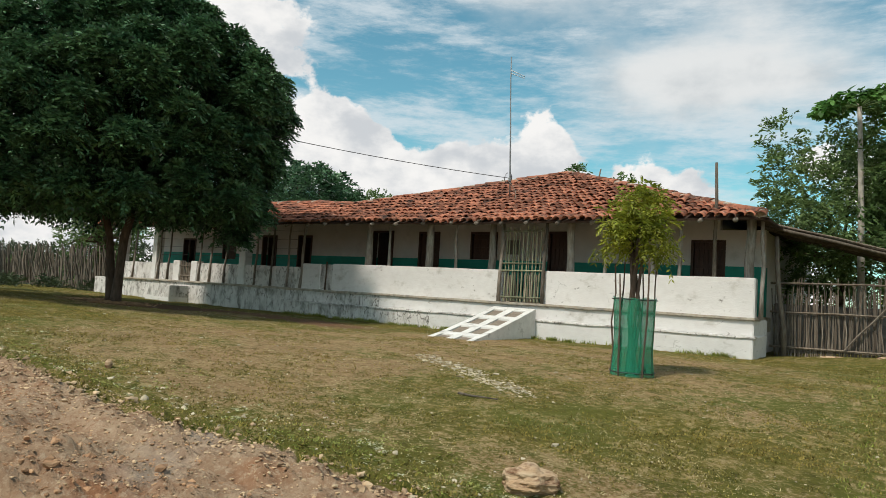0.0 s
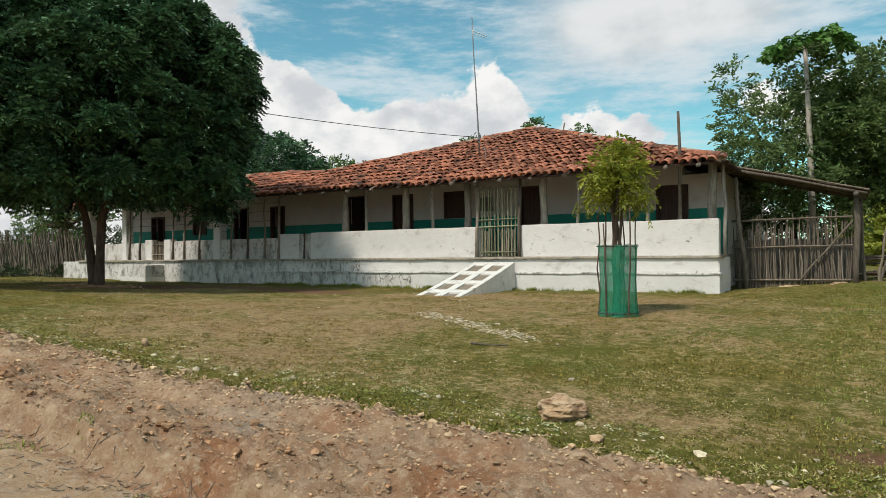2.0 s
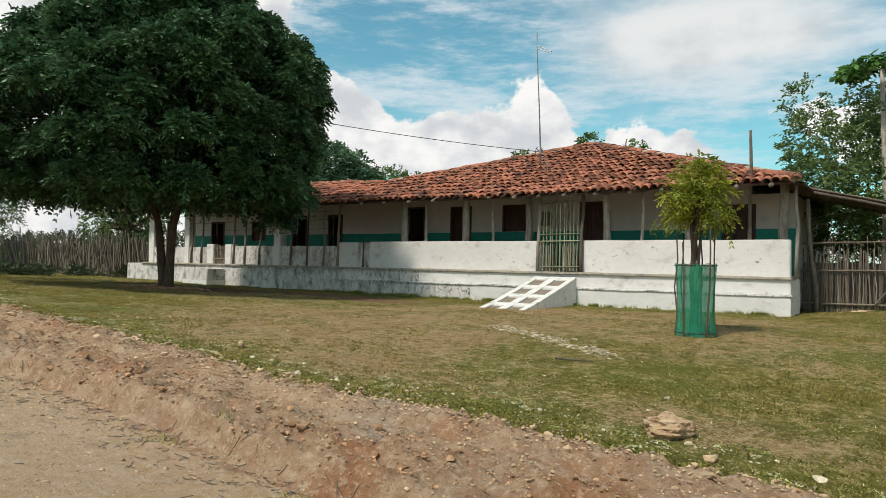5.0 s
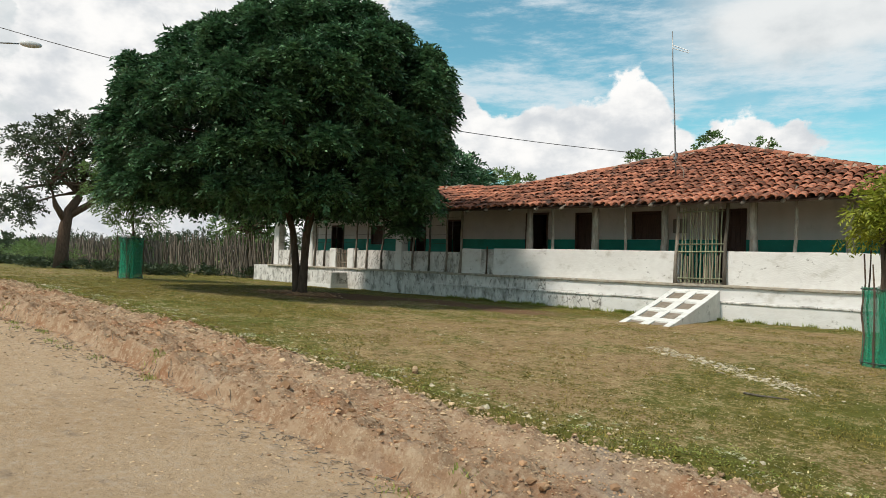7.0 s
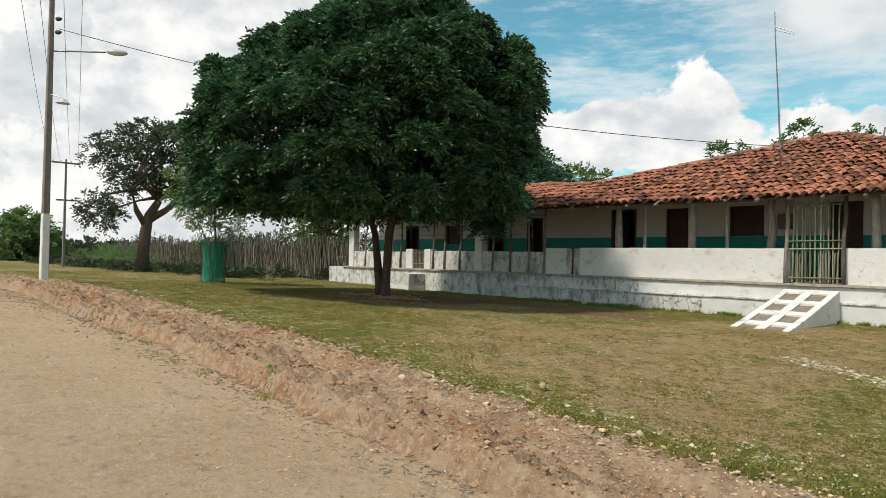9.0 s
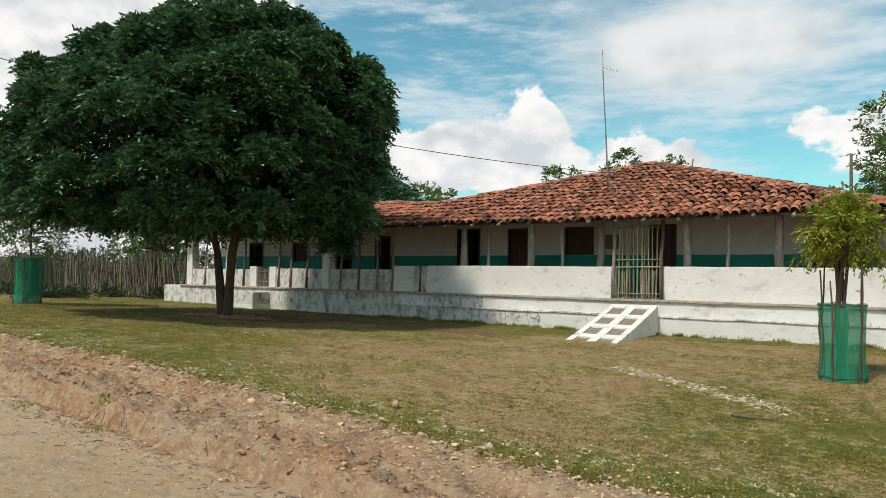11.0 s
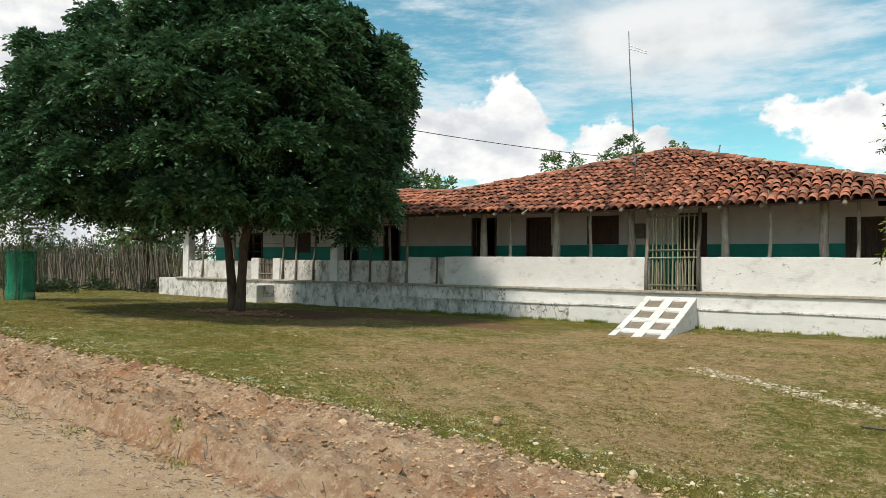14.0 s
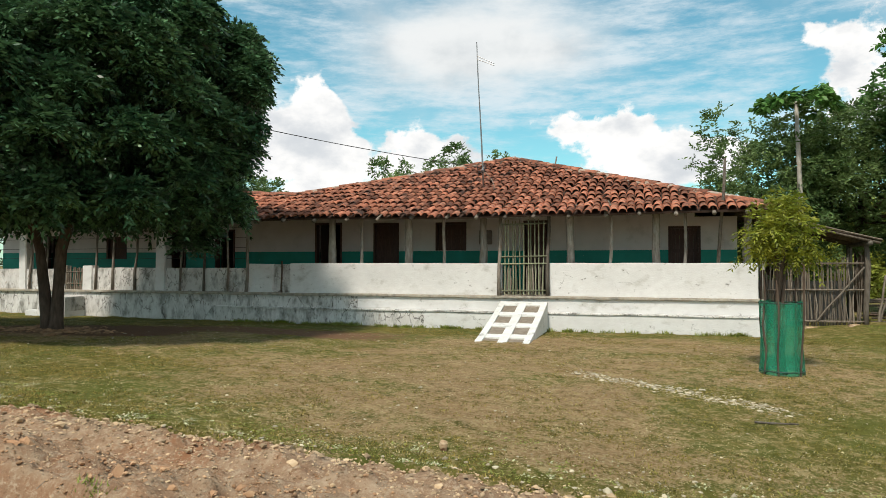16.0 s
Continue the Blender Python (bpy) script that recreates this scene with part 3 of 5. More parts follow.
def wall_with_openings(x0, x1, z0, z1, y0, y1, holes, mat, name):
    """Wall pieces round the openings (x0, x1, z0, z1)."""
    edge = x0
    for a, b, lo, hi in sorted(holes):
        if lo >= z1 or hi <= z0:
            continue
        if a > edge:
            hp(name, rough_box(edge, a, y0, y1, z0, z1, 0.8, 0.006, bevel=0), mat)
        if lo > z0:
            hp(name, rough_box(a, b, y0, y1, z0, lo, 0.8, 0.006, bevel=0), mat)
        if hi < z1:
            hp(name, rough_box(a, b, y0, y1, hi, z1, 0.8, 0.006, bevel=0), mat)
        edge = b
    hp(name, rough_box(edge, x1, y0, y1, z0, z1, 0.8, 0.006, bevel=0), mat)


OPEN_DOORS = [(-15.2, -14.3, 0.56, 2.78), (-19.15, -18.45, 0.56, 2.6), (-21.3, -20.5, 0.56, 2.6), (-26.8, -25.95, 0.56, 2.45)]
SHUT_DOORS = [(-13.1, -12.2, 0.56, 2.79), (-8.06, -7.25, 0.56, 2.79)]
WINDOWS = [(-10.93, -9.9, 1.86, 2.78), (-3.74, -2.84, 1.10, 2.55), (-23.95, -23.05, 1.6, 2.45)]
HOLES = OPEN_DOORS + SHUT_DOORS + WINDOWS
wall_with_openings(-29.0, -1.85, FLOOR, 1.85, WALL, WALL + 0.28, HOLES, M_TEAL, "dado")
wall_with_openings(-29.0, -1.85, 1.85, 2.82, WALL + 0.004, WALL + 0.284, HOLES, M_WALL, "wall")
hp("wall", rough_box(-29.0, -4.9, WALL + 0.008, WALL + 0.28, 2.82, 3.72, 0.8, 0.006, bevel=0), M_WALL)
hp("wall", rough_box(-4.9, -3.0, WALL + 0.008, WALL + 0.28, 2.82, 3.2, 0.8, 0.006, bevel=0), M_WALL)
hp("wall", rough_box(-2.12, -1.85, 21.49, 30.5, -0.4, 2.78, 0.8, 0.01, bevel=0), M_WALL)
hp("wall", rough_box(-29.0, -28.7, 21.49, 26.0, -0.4, 3.3, 0.8, 0.01, bevel=0), M_WALL)
# unseen back wall and floor, coloured dark as shade inside the rooms
hp("wall", rough_box(-29.0, -2.12, 26.2, 26.4, -0.4, 3.4, 1.5, 0.01, bevel=0), M_ROOMSHADE, "inner room wall with the room's dimness in its colour")
hp("inner_floor", rough_box(-29.0, -2.12, 21.5, 26.2, 0.3, 0.55, 2.0, 0.0, bevel=0), M_ROOMSHADE)


def door_frame(ob, x0, x1, z0, z1, mat=M_DOOR):
    t = 0.07
    for a, b, c, d in ((x0, x0 + t, z0, z1), (x1 - t, x1, z0, z1), (x0 + t, x1 - t, z1 - t, z1)):
        under(part("frame", rough_box(a, b, WALL - 0.03, WALL + 0.2, c, d, 0.5, 0.003, bevel=0.006), mat), ob)


def shut_leaf(x0, x1, z0, z1, name, label, planks, battens):
    """A closed wooden leaf of upright planks with cross battens, in its frame."""
    e = new(name)
    e.matrix_world = Matrix.Translation(((x0 + x1) / 2, WALL + 0.1, z0))
    under(e, house)
    tagged(e, label)
    bpy.context.view_layer.update()
    door_frame(e, x0, x1, z0, z1)
    w = (x1 - x0 - 0.14) / planks
    for i in range(planks):
        a = x0 + 0.07 + i * w
        under(part("plank", rough_box(a + 0.004, a + w - 0.004, WALL + 0.08, WALL + 0.12, z0 + 0.01, z1 - 0.07, 0.6, 0.003, bevel=0.005), M_DOOR), e)
    for z in battens:
        under(part("batten", rough_box(x0 + 0.08, x1 - 0.08, WALL + 0.045, WALL + 0.079, z - 0.05, z + 0.05, 0.6, 0.003, bevel=0.006), M_DOOR), e)


bpy.context.view_layer.update()
for i, (a, b, c, d) in enumerate(SHUT_DOORS):
    shut_leaf(a, b, c, d, "door", "closed dark brown plank door", 5, (0.9, 1.7, 2.3))
# made-up dark planks stand for the dark interior behind window bars
for i, (a, b, c, d) in enumerate(WINDOWS):
    shut_leaf(a, b, c, d, "window", "dark brown planks with battens filling a window", 6, (c + 0.2, (c + d) / 2, d - 0.2))
for a, b, c, d in OPEN_DOORS:
    door_frame(house, a - 0.05, b + 0.05, c, d + 0.05)
    under(part("door", rough_box(a + 0.02, a + 0.06, WALL + 0.29, WALL + 1.0, c + 0.01, d - 0.02, 0.7, 0.003, bevel=0.006), M_DOOR, None, "dark door leaf standing open inwards"), house)

APEX = (-9.0, 24.5, EAVE_Z + PITCH * (24.5 - EAVE_Y))


def roof_top(x):
    """How far back the front slope reaches at x: hip, apex, sloping shoulder and low left ridge."""
    pts = ((-29.6, 21.15), (-18.0, 21.05), (-16.6, 20.55), (-15.6, 20.4), (-12.75, 22.0), (-9.0, 24.5), (-4.05, 20.45), (-1.3, 18.1))
    for (a, p), (b, q) in zip(pts, pts[1:]):
        if a <= x <= b:
            return p + (q - p) * (x - a) / (b - a)
    return 18.1


def roof_z(x, y):
    sag = 0.05 * noise.noise((x * 0.35, y * 0.5, 3)) - 0.05 * math.sin((x + 1.5) * 0.23) ** 2
    return EAVE_Z + PITCH * (y - EAVE_Y) + sag


# columns and posts of the gallery
for i, x in enumerate((-13.67, -11.15, -8.9, -6.4, -4.1, -1.86)):
    s = random.Random(i)
    under(stick("column", (x, 19.22, 0.55), (x + s.uniform(-0.04, 0.04), 19.2, 3.08), 0.125, 0.105, M_COLUMN, None, 0.025, 40 + i, 10, "flaking whitewashed log column"), house)
for i, x in enumerate((-12.56, -10.0, -5.33, -3.42, -1.55, -17.95, -18.83, -17.09, -16.4, -20.6, -21.5, -25.0, -26.9, -22.2, -24.3)):
    r = 0.05 if x > -16 or x == -16.4 else 0.04
    under(stick("post", (x, 18.97 if x > -16 else 18.78, 0.5), (x + 0.03 * math.sin(i * 7), 18.9, 2.98), r * 1.1, r * 0.8, M_COLUMN if x > -16 else M_GREYWOOD, None, 0.035, 60 + i, 7, "crooked bare wooden post"), house)
under(stick("post", (-2.62, 19.2, 0.5), (-2.48, 18.32, 4.08), 0.05, 0.035, M_GREYWOOD, None, 0.02, 99, 7, "tall bare pole standing up past the eaves"), house)
for x, w in ((-19.62, 0.19), (-28.0, 0.2), (-25.35, 0.16)):
    hp("column", rough_box(x - w, x + w, 18.80, 19.14, 0.48, 3.0, 0.3, 0.01), M_WHITE, "square whitewashed brick column")
# wall plate under the eaves and rafter ends
under(stick("eave_beam", (-28.4, 19.05, 2.99), (-15.0, 19.05, 3.0), 0.08, 0.08, M_GREYWOOD, None, 0.02, 3, 8, n=12), house)
under(stick("eave_beam", (-15.1, 19.05, 3.0), (-1.5, 19.05, 2.99), 0.08, 0.08, M_GREYWOOD, None, 0.02, 4, 8, n=12), house)
x = -28.2
rng = random.Random(5)
while x < -1.6:
    under(stick("rafter", (x, 18.10, 2.68 + rng.uniform(-0.02, 0.02)), (x, min(21.1, roof_top(x) - 0.15), 2.68 + PITCH * (min(21.1, roof_top(x) - 0.15) - 18.1)), 0.055, 0.05, M_GREYWOOD, None, 0.01, int(x * 10), 7, n=3), house)
    x += rng.uniform(0.75, 1.05)


# ---- roof ----
def roof_sheet():
    """Boarded underside, coloured as eave shade: front slope and the slopes that fall away behind it."""
    V, F = [], []
    xs = np.linspace(-29.6, -1.3, 80)
    rows = 9
    for x in xs:
        t = roof_top(x)
        for j in range(rows):
            y = EAVE_Y + 0.05 + (t - EAVE_Y - 0.05) * j / (rows - 1)
            V.append((x, y, roof_z(x, y) - 0.05))
        drop = 0.39 * (31 - t) if x < -16.2 else 0.02
        V.append((x, 31, roof_z(x, t) - 0.05 - drop))
    n = rows + 1
    for i in range(len(xs) - 1):
        for j in range(n - 1):
            F.append((i * n + j, (i + 1) * n + j, (i + 1) * n + j + 1, i * n + j + 1))
    return V, F


roof = raw("roof", *roof_sheet(), M_SHADEBOARD, None, "sagging clay tile roof with a mortared hip")
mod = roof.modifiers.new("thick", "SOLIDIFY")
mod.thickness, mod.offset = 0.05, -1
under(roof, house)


def tile_data(length, r0, r1, seg=6, thick=0.016):
    """A half-round cover tile, mouth towards -y."""
    V, F = [], []
    for y, r in ((0.0, r0), (length, r1)):
        for t in (r, r - thick):
            for k in range(seg + 1):
                a = math.pi * k / seg
                V.append((math.cos(a) * t, y, math.sin(a) * t * 0.85))
    m = seg + 1
    for k in range(seg):
        F.append((k, k + 1, 2 * m + k + 1, 2 * m + k))
        F.append((m + k + 1, m + k, 3 * m + k, 3 * m + k + 1))
        F.append((k + 1, k, m + k, m + k + 1))
    return V, F


TILE_V, TILE_F = tile_data(0.50, 0.112, 0.09)
tile_mesh = bpy.data.meshes.new("tile")
tile_mesh.from_pydata(TILE_V, [], TILE_F)
tile_mesh.materials.append(M_TILE_OB)
tile_mesh.polygons.foreach_set("use_smooth", [True] * len(tile_mesh.polygons))


def lay_tiles():
    rng = random.Random(11)
    V, F = [], []
    tv = np.array(TILE_V)
    single = 0
    slope = math.degrees(math.atan(PITCH))
    x, col = -29.4, 0
    while x < -1.35:
        y, row = EAVE_Y - 0.06 + rng.uniform(-0.03, 0.03), 0
        top = roof_top(x)
        while y < top - 0.12:
            for channel in (0,):
                px = x + rng.uniform(-0.022, 0.022) + 0.04 * noise.noise((x * 0.8, y * 0.9, 5)) + channel * 0.111
                py = y + rng.uniform(-0.05, 0.05) + 0.10 * noise.noise((x * 0.5, y * 0.7, 9)) - channel * 0.03
                lift = rng.uniform(0.0, 0.025) - channel * 0.0
                m = Matrix.Translation((px, py, roof_z(px, py) + 0.012 + lift + channel * 0.02)) @ Euler((radians(slope - 4.2 + rng.uniform(-1.5, 1.5)), radians(180 * channel) + radians(rng.uniform(-9, 9)), radians(rng.uniform(-6.5, 6.5)))).to_matrix().to_4x4()
                if channel == 0 and single < 300 and -8.6 < x < -2.2 and row < 13:
                    ob = new("tile", tile_mesh)
                    ob.parent = roof
                    ob.matrix_parent_inverse = roof.matrix_world.inverted()
                    ob.matrix_basis = m
                    single += 1
                else:
                    o = len(V)
                    mm = np.array(m)
                    V.extend((tv @ mm[:3, :3].T + mm[:3, 3]).tolist())
                    F.extend([tuple(q + o for q in f) for f in TILE_F])
            y += 0.405 * math.cos(math.atan(PITCH))
            row += 1
        x += 0.222
        col += 1
    rest = raw("tile_field", V, F, M_TILE, None, "rows of weathered orange and black-stained clay tiles", smooth=True)
    rest.parent = roof
    rest.matrix_parent_inverse = roof.matrix_world.inverted()
    tagged(rest, kind="stuff")


bpy.context.view_layer.update()
lay_tiles()


def ridge_caps(a, b, n, seed, parent):
    """Cover tiles bedded in mortar along a hip or ridge."""
    rng = random.Random(seed)
    a, b = Vector(a), Vector(b)
    V, F = [], []
    tv = np.array(TILE_V) * (1.25, 1.0, 1.1)
    d = (b - a)
    rot = d.to_track_quat("Y", "Z").to_matrix().to_4x4()
    for i in range(n):
        c = a + d * (i / n)
        m = np.array(Matrix.Translation(c + Vector((rng.uniform(-0.02, 0.02), 0, rng.uniform(-0.01, 0.03)))) @ rot @ Euler((0, radians(rng.uniform(-6, 6)), radians(rng.uniform(-4, 4)))).to_matrix().to_4x4())
        o = len(V)
        V.extend((tv @ m[:3, :3].T + m[:3, 3]).tolist())
        F.extend([tuple(q + o for q in f) for f in TILE_F])
    ob = raw("hip_tiles", V, F, M_TILE, None, "", smooth=True)
    bed = raw("mortar_bed", *rod_data([a.lerp(b, i / 8) + Vector((0, 0, -0.02)) for i in range(9)], [0.12] * 9, 8), M_MORTAR, None, "pale mortar bed")
    for o in (ob, bed):
        o.parent = parent
        o.matrix_parent_inverse = parent.matrix_world.inverted()


def crest(x):
    y = roof_top(x)
    return (x, y, roof_z(x, y) + 0.03)


for a, b, n, s in ((-1.45, -4.05, 8, 1), (-4.05, -9.0, 17, 2), (-12.75, -9.0, 12, 3), (-15.6, -12.75, 9, 4), (-16.6, -15.6, 3, 5), (-18.0, -16.6, 4, 6), (-18.0, -29.4, 29, 7)):
    ridge_caps(crest(a), crest(b), n, s, roof)

# ramp up to the gate: sloped slab with eight sunken cement panels
ramp = thing("ramp", (-7.55, 17.0, -0.42), "white-painted concrete ramp with eight bare cement panels", "ramp")
bpy.context.view_layer.update()


def build_ramp():
    y0, y1, z0, z1 = 14.80, 18.30, -0.44, 0.40
    xl, xr = -8.2, -6.92

    def zz(y):
        return z0 + (z1 - z0) * ((y - y0) / (y1 - y0)) ** 1.2

    def slab(name, a, b, c, d, lift, mat, label=""):
        bm = bmesh.new()
        n = 8
        top, bot = [], []
        for i in range(n + 1):
            y = c + (d - c) * i / n
            for q, x in enumerate((a, b)):
                top.append(bm.verts.new(wob((x, y, zz(y) + lift), 2.0, 0.008)))
                bot.append(bm.verts.new((x, y, -0.8)))
        for i in range(n):
            k = 2 * i
            bm.faces.new((top[k], top[k + 1], top[k + 3], top[k + 2]))
            bm.faces.new((bot[k], top[k], top[k + 2], bot[k + 2]))
            bm.faces.new((top[k + 1], bot[k + 1], bot[k + 3], top[k + 3]))
        bm.faces.new((bot[0], bot[1], top[1], top[0]))
        bm.faces.new((top[-2], top[-1], bot[-1], bot[-2]))
        under(part(name, bm, mat, None, label), ramp)

    w = xr - xl
    bar = 0.16
    slab("core", xl + 0.02, xr - 0.02, y0 + 0.03, y1, -0.035, M_PANEL)
    for x in (xl, xl + w / 2 - bar / 2 - 0.03, xr - bar):
        slab("strip", x, x + bar + (0.06 if x not in (xl, xr - bar) else 0), y0, y1, 0.004, M_POLEWHITE)
    for i in range(5):
        y = y0 + (y1 - y0 - 0.24) * i / 4
        for a, b in ((xl + bar + 0.002, xl + w / 2 - bar / 2 - 0.032), (xl + w / 2 + bar / 2 + 0.032, xr - bar - 0.002)):
            slab("crossbar", a, b, y, y + 0.24, 0.001, M_POLEWHITE)


build_ramp()

# stick gate above the ramp
gate = thing("gate", (-7.63, 18.75, 0.55), "tall greenish gate of tied upright sticks", "gate")
bpy.context.view_layer.update()
rng = random.Random(21)
for i, x in enumerate(np.linspace(-8.16, -7.1, 11)):
    under(stick("stick", (x + rng.uniform(-0.02, 0.02), 18.74, 0.57), (x + rng.uniform(-0.03, 0.03), 18.76, 2.62 + rng.uniform(-0.05, 0.06)), 0.021, 0.017, M_GATE, None, 0.014, i, 6), gate)
for i, x in enumerate(np.linspace(-8.1, -7.12, 12)):
    under(stick("stick", (x, 18.79, 0.57), (x + rng.uniform(-0.03, 0.03), 18.79, 1.36 + rng.uniform(-0.08, 0.06)), 0.026, 0.02, M_STICK, None, 0.012, 90 + i, 6), gate)
for i, z in enumerate((0.68, 1.42, 1.62, 2.52)):
    under(stick("rail", (-8.26, 18.72, z), (-7.0, 18.72, z + 0.02), 0.024, 0.02, M_GATE, None, 0.01, 130 + i, 6), gate)
for i, x in enumerate((-8.33, -6.97)):
    under(stick("gate_post", (x, 18.72, 0.5), (x + 0.02, 18.8, 2.86), 0.055, 0.045, M_GREYWOOD, None, 0.02, 140 + i, 8), gate)
side_gate = thing("gate", (-23.05, 18.85, 0.5), "low gate of dark upright sticks between white piers", "gate")
bpy.context.view_layer.update()
for i, x in enumerate(np.linspace(-23.45, -22.75, 9)):
    under(stick("stick", (x, 18.86, 0.5), (x + rng.uniform(-0.03, 0.03), 18.86, 1.3 + rng.uniform(-0.05, 0.05)), 0.028, 0.024, M_STICK, None, 0.012, 190 + i, 6), side_gate)
for z in (0.75, 1.15):
    under(stick("rail", (-23.5, 18.83, z), (-22.7, 18.83, z), 0.022, 0.02, M_STICK, None, 0.01, int(z * 90), 6), side_gate)

# aerial mast on the roof with a short dipole
mast = thing("aerial", (-9.2, 20.6, 3.75), "tall thin leaning aerial mast with one short arm", "antenna")
bpy.context.view_layer.update()
under(stick("mast", (-9.2, 20.6, 3.7), (-9.42, 20.6, 8.37), 0.026, 0.016, M_METAL, None, 0.012, 5, 8, n=7), mast)
for k in (0.0, 0.10):
    under(stick("arm", (-9.40, 20.6, 7.93 - k), (-8.84, 20.5, 7.62 - 0.6 * k), 0.014, 0.012, M_METAL, None, 0.004, 6, 6, n=3), mast)
under(raw("coil", *rod_data([(-9.26 - 0.13 * math.sin(a), 20.55, 4.42 + 0.17 * math.cos(a)) for a in np.linspace(0.2, 5.6, 16)], [0.012] * 16, 5), M_WIRE, None, "loop of black cable"), mast)
under(raw("lead", *rod_data([(-9.2 + 0.42 * f * (1.9 - f) * 1.1, 20.45 - 0.25 * f, 4.30 - 0.62 * f) for f in np.linspace(0, 1, 10)], [0.012] * 10, 5), M_GREYWOOD, None, "pale cable hanging over the tiles"), mast)
under(stick("clamp", (-9.22, 20.53, 4.3), (-9.22, 20.68, 4.5), 0.05, 0.03, M_METAL, None, 0.0, 6, 6, n=3), mast)

# meter box, strained wires between the posts and a stub of pole on the hip
under(part("meter_box", rough_box(-9.45, -9.05, WALL - 0.16, WALL - 0.004, 2.05, 2.5, 0.3, 0.003, bevel=0.015), M_CONCRETE, None, "grey electric meter box"), house)
for i, z in enumerate((1.62, 1.95, 2.28, 2.6)):
    under(raw("wire", *rod_data([(x, 18.93 + 0.02 * math.sin(x * 3), z - 0.03 * abs(math.sin(x * 1.2 + i))) for x in np.linspace(-28.0, -16.4, 24)], [0.006] * 24, 4), M_WIRE), house)
stub = crest(-7.3)
under(stick("stub", stub, (stub[0] + 0.06, stub[1], stub[2] + 0.36), 0.03, 0.025, M_GREYWOOD, None, 0.01, 77, 6, n=3), house)

patch = [o for o in house.children if o.name.startswith("patch")][0]
for row in range(9):
    for k in range(2):
        b = part("brick", rough_box(-15.45 + 0.30 * k + (0.06 if row % 2 else 0), -15.20 + 0.30 * k + (0.03 if row % 2 else 0), 18.825, 18.90, 0.60 + 0.088 * row, 0.668 + 0.088 * row, 0.3, 0.006, bevel=0.008), M_OLDWHITE)
        under(b, patch)
under(stick("post", (-15.18, 18.80, 0.5), (-15.16, 18.80, 1.5), 0.03, 0.025, M_BARK, None, 0.01, 88, 6), house)

# ---- plants ----


def leaf_sprays(at, axis, length, pairs, leaf, width, droop, rng):
    """Feathered sprays: for every place and direction a drooping rib with pairs of pointed leaflets. Returns corners of quads."""
    n = len(at)
    axis = axis / np.linalg.norm(axis, axis=1, keepdims=True)
    up = np.array([0, 0, 1.0])
    side = np.cross(axis, up) + rng.normal(0, 0.25, (n, 3))
    side /= np.linalg.norm(side, axis=1, keepdims=True) + 1e-6
    length = length * rng.uniform(0.7, 1.3, (n, 1))
    out = []
    for k in range(pairs):
        f = (k + 0.6) / pairs
        base = at + axis * length * f - up * droop * length * f * f
        for s in (-1, 1):
            d = side * s * 0.8 + axis * (0.35 + 0.5 * f) - up * (droop * 0.7 * f + 0.15) + rng.normal(0, 0.22, (n, 3))
            d /= np.linalg.norm(d, axis=1, keepdims=True)
            nrm = np.cross(d, axis) + rng.normal(0, 0.3, (n, 3))
            w = np.cross(nrm, d)
            w /= np.linalg.norm(w, axis=1, keepdims=True) + 1e-6
            ll = leaf * rng.uniform(0.75, 1.25, (n, 1)) * (1.0 - 0.35 * abs(f - 0.5))
            mid = base + d * ll * 0.45
            out.append(np.stack([base, mid + w * width * 0.5, base + d * ll, mid - w * width * 0.5], 1))
    return np.concatenate(out, 0)


def blob_points(lobes, count, rng, floor=-9.0, inner=0.2):
    """Places and outward directions on the skins of many overlapping balls (x, y, z, r), leaving gaps."""
    lobes = np.array(lobes)
    pick = rng.choice(len(lobes), count, p=lobes[:, 3] ** 2 / (lobes[:, 3] ** 2).sum())
    d = rng.normal(0, 1, (count, 3))
    d /= np.linalg.norm(d, axis=1, keepdims=True)
    r = lobes[pick, 3:4] * (1 - inner * rng.random((count, 1)) ** 2)
    p = lobes[pick, :3] + d * r
    keep = p[:, 2] > floor
    return p[keep], d[keep]


def branch_rods(base, tips, r0, rng, crook=0.25, fork=0.45):
    """Limbs from the fork of a trunk to the lobes."""
    rods = []
    for t in tips:
        a, b = Vector(base), Vector(t)
        m = a.lerp(b, 0.5) + Vector((rng.uniform(-1, 1), rng.uniform(-1, 1), rng.uniform(0, 1))) * crook * (b - a).length * 0.5
        pts = [a, a.lerp(m, 0.5), m, m.lerp(b, 0.5) + Vector((0, 0, 0.05)), b]
        rods.append(rod_data(pts, [r0, r0 * 0.8, r0 * 0.6, r0 * 0.4, r0 * 0.15], 7))
    return rods


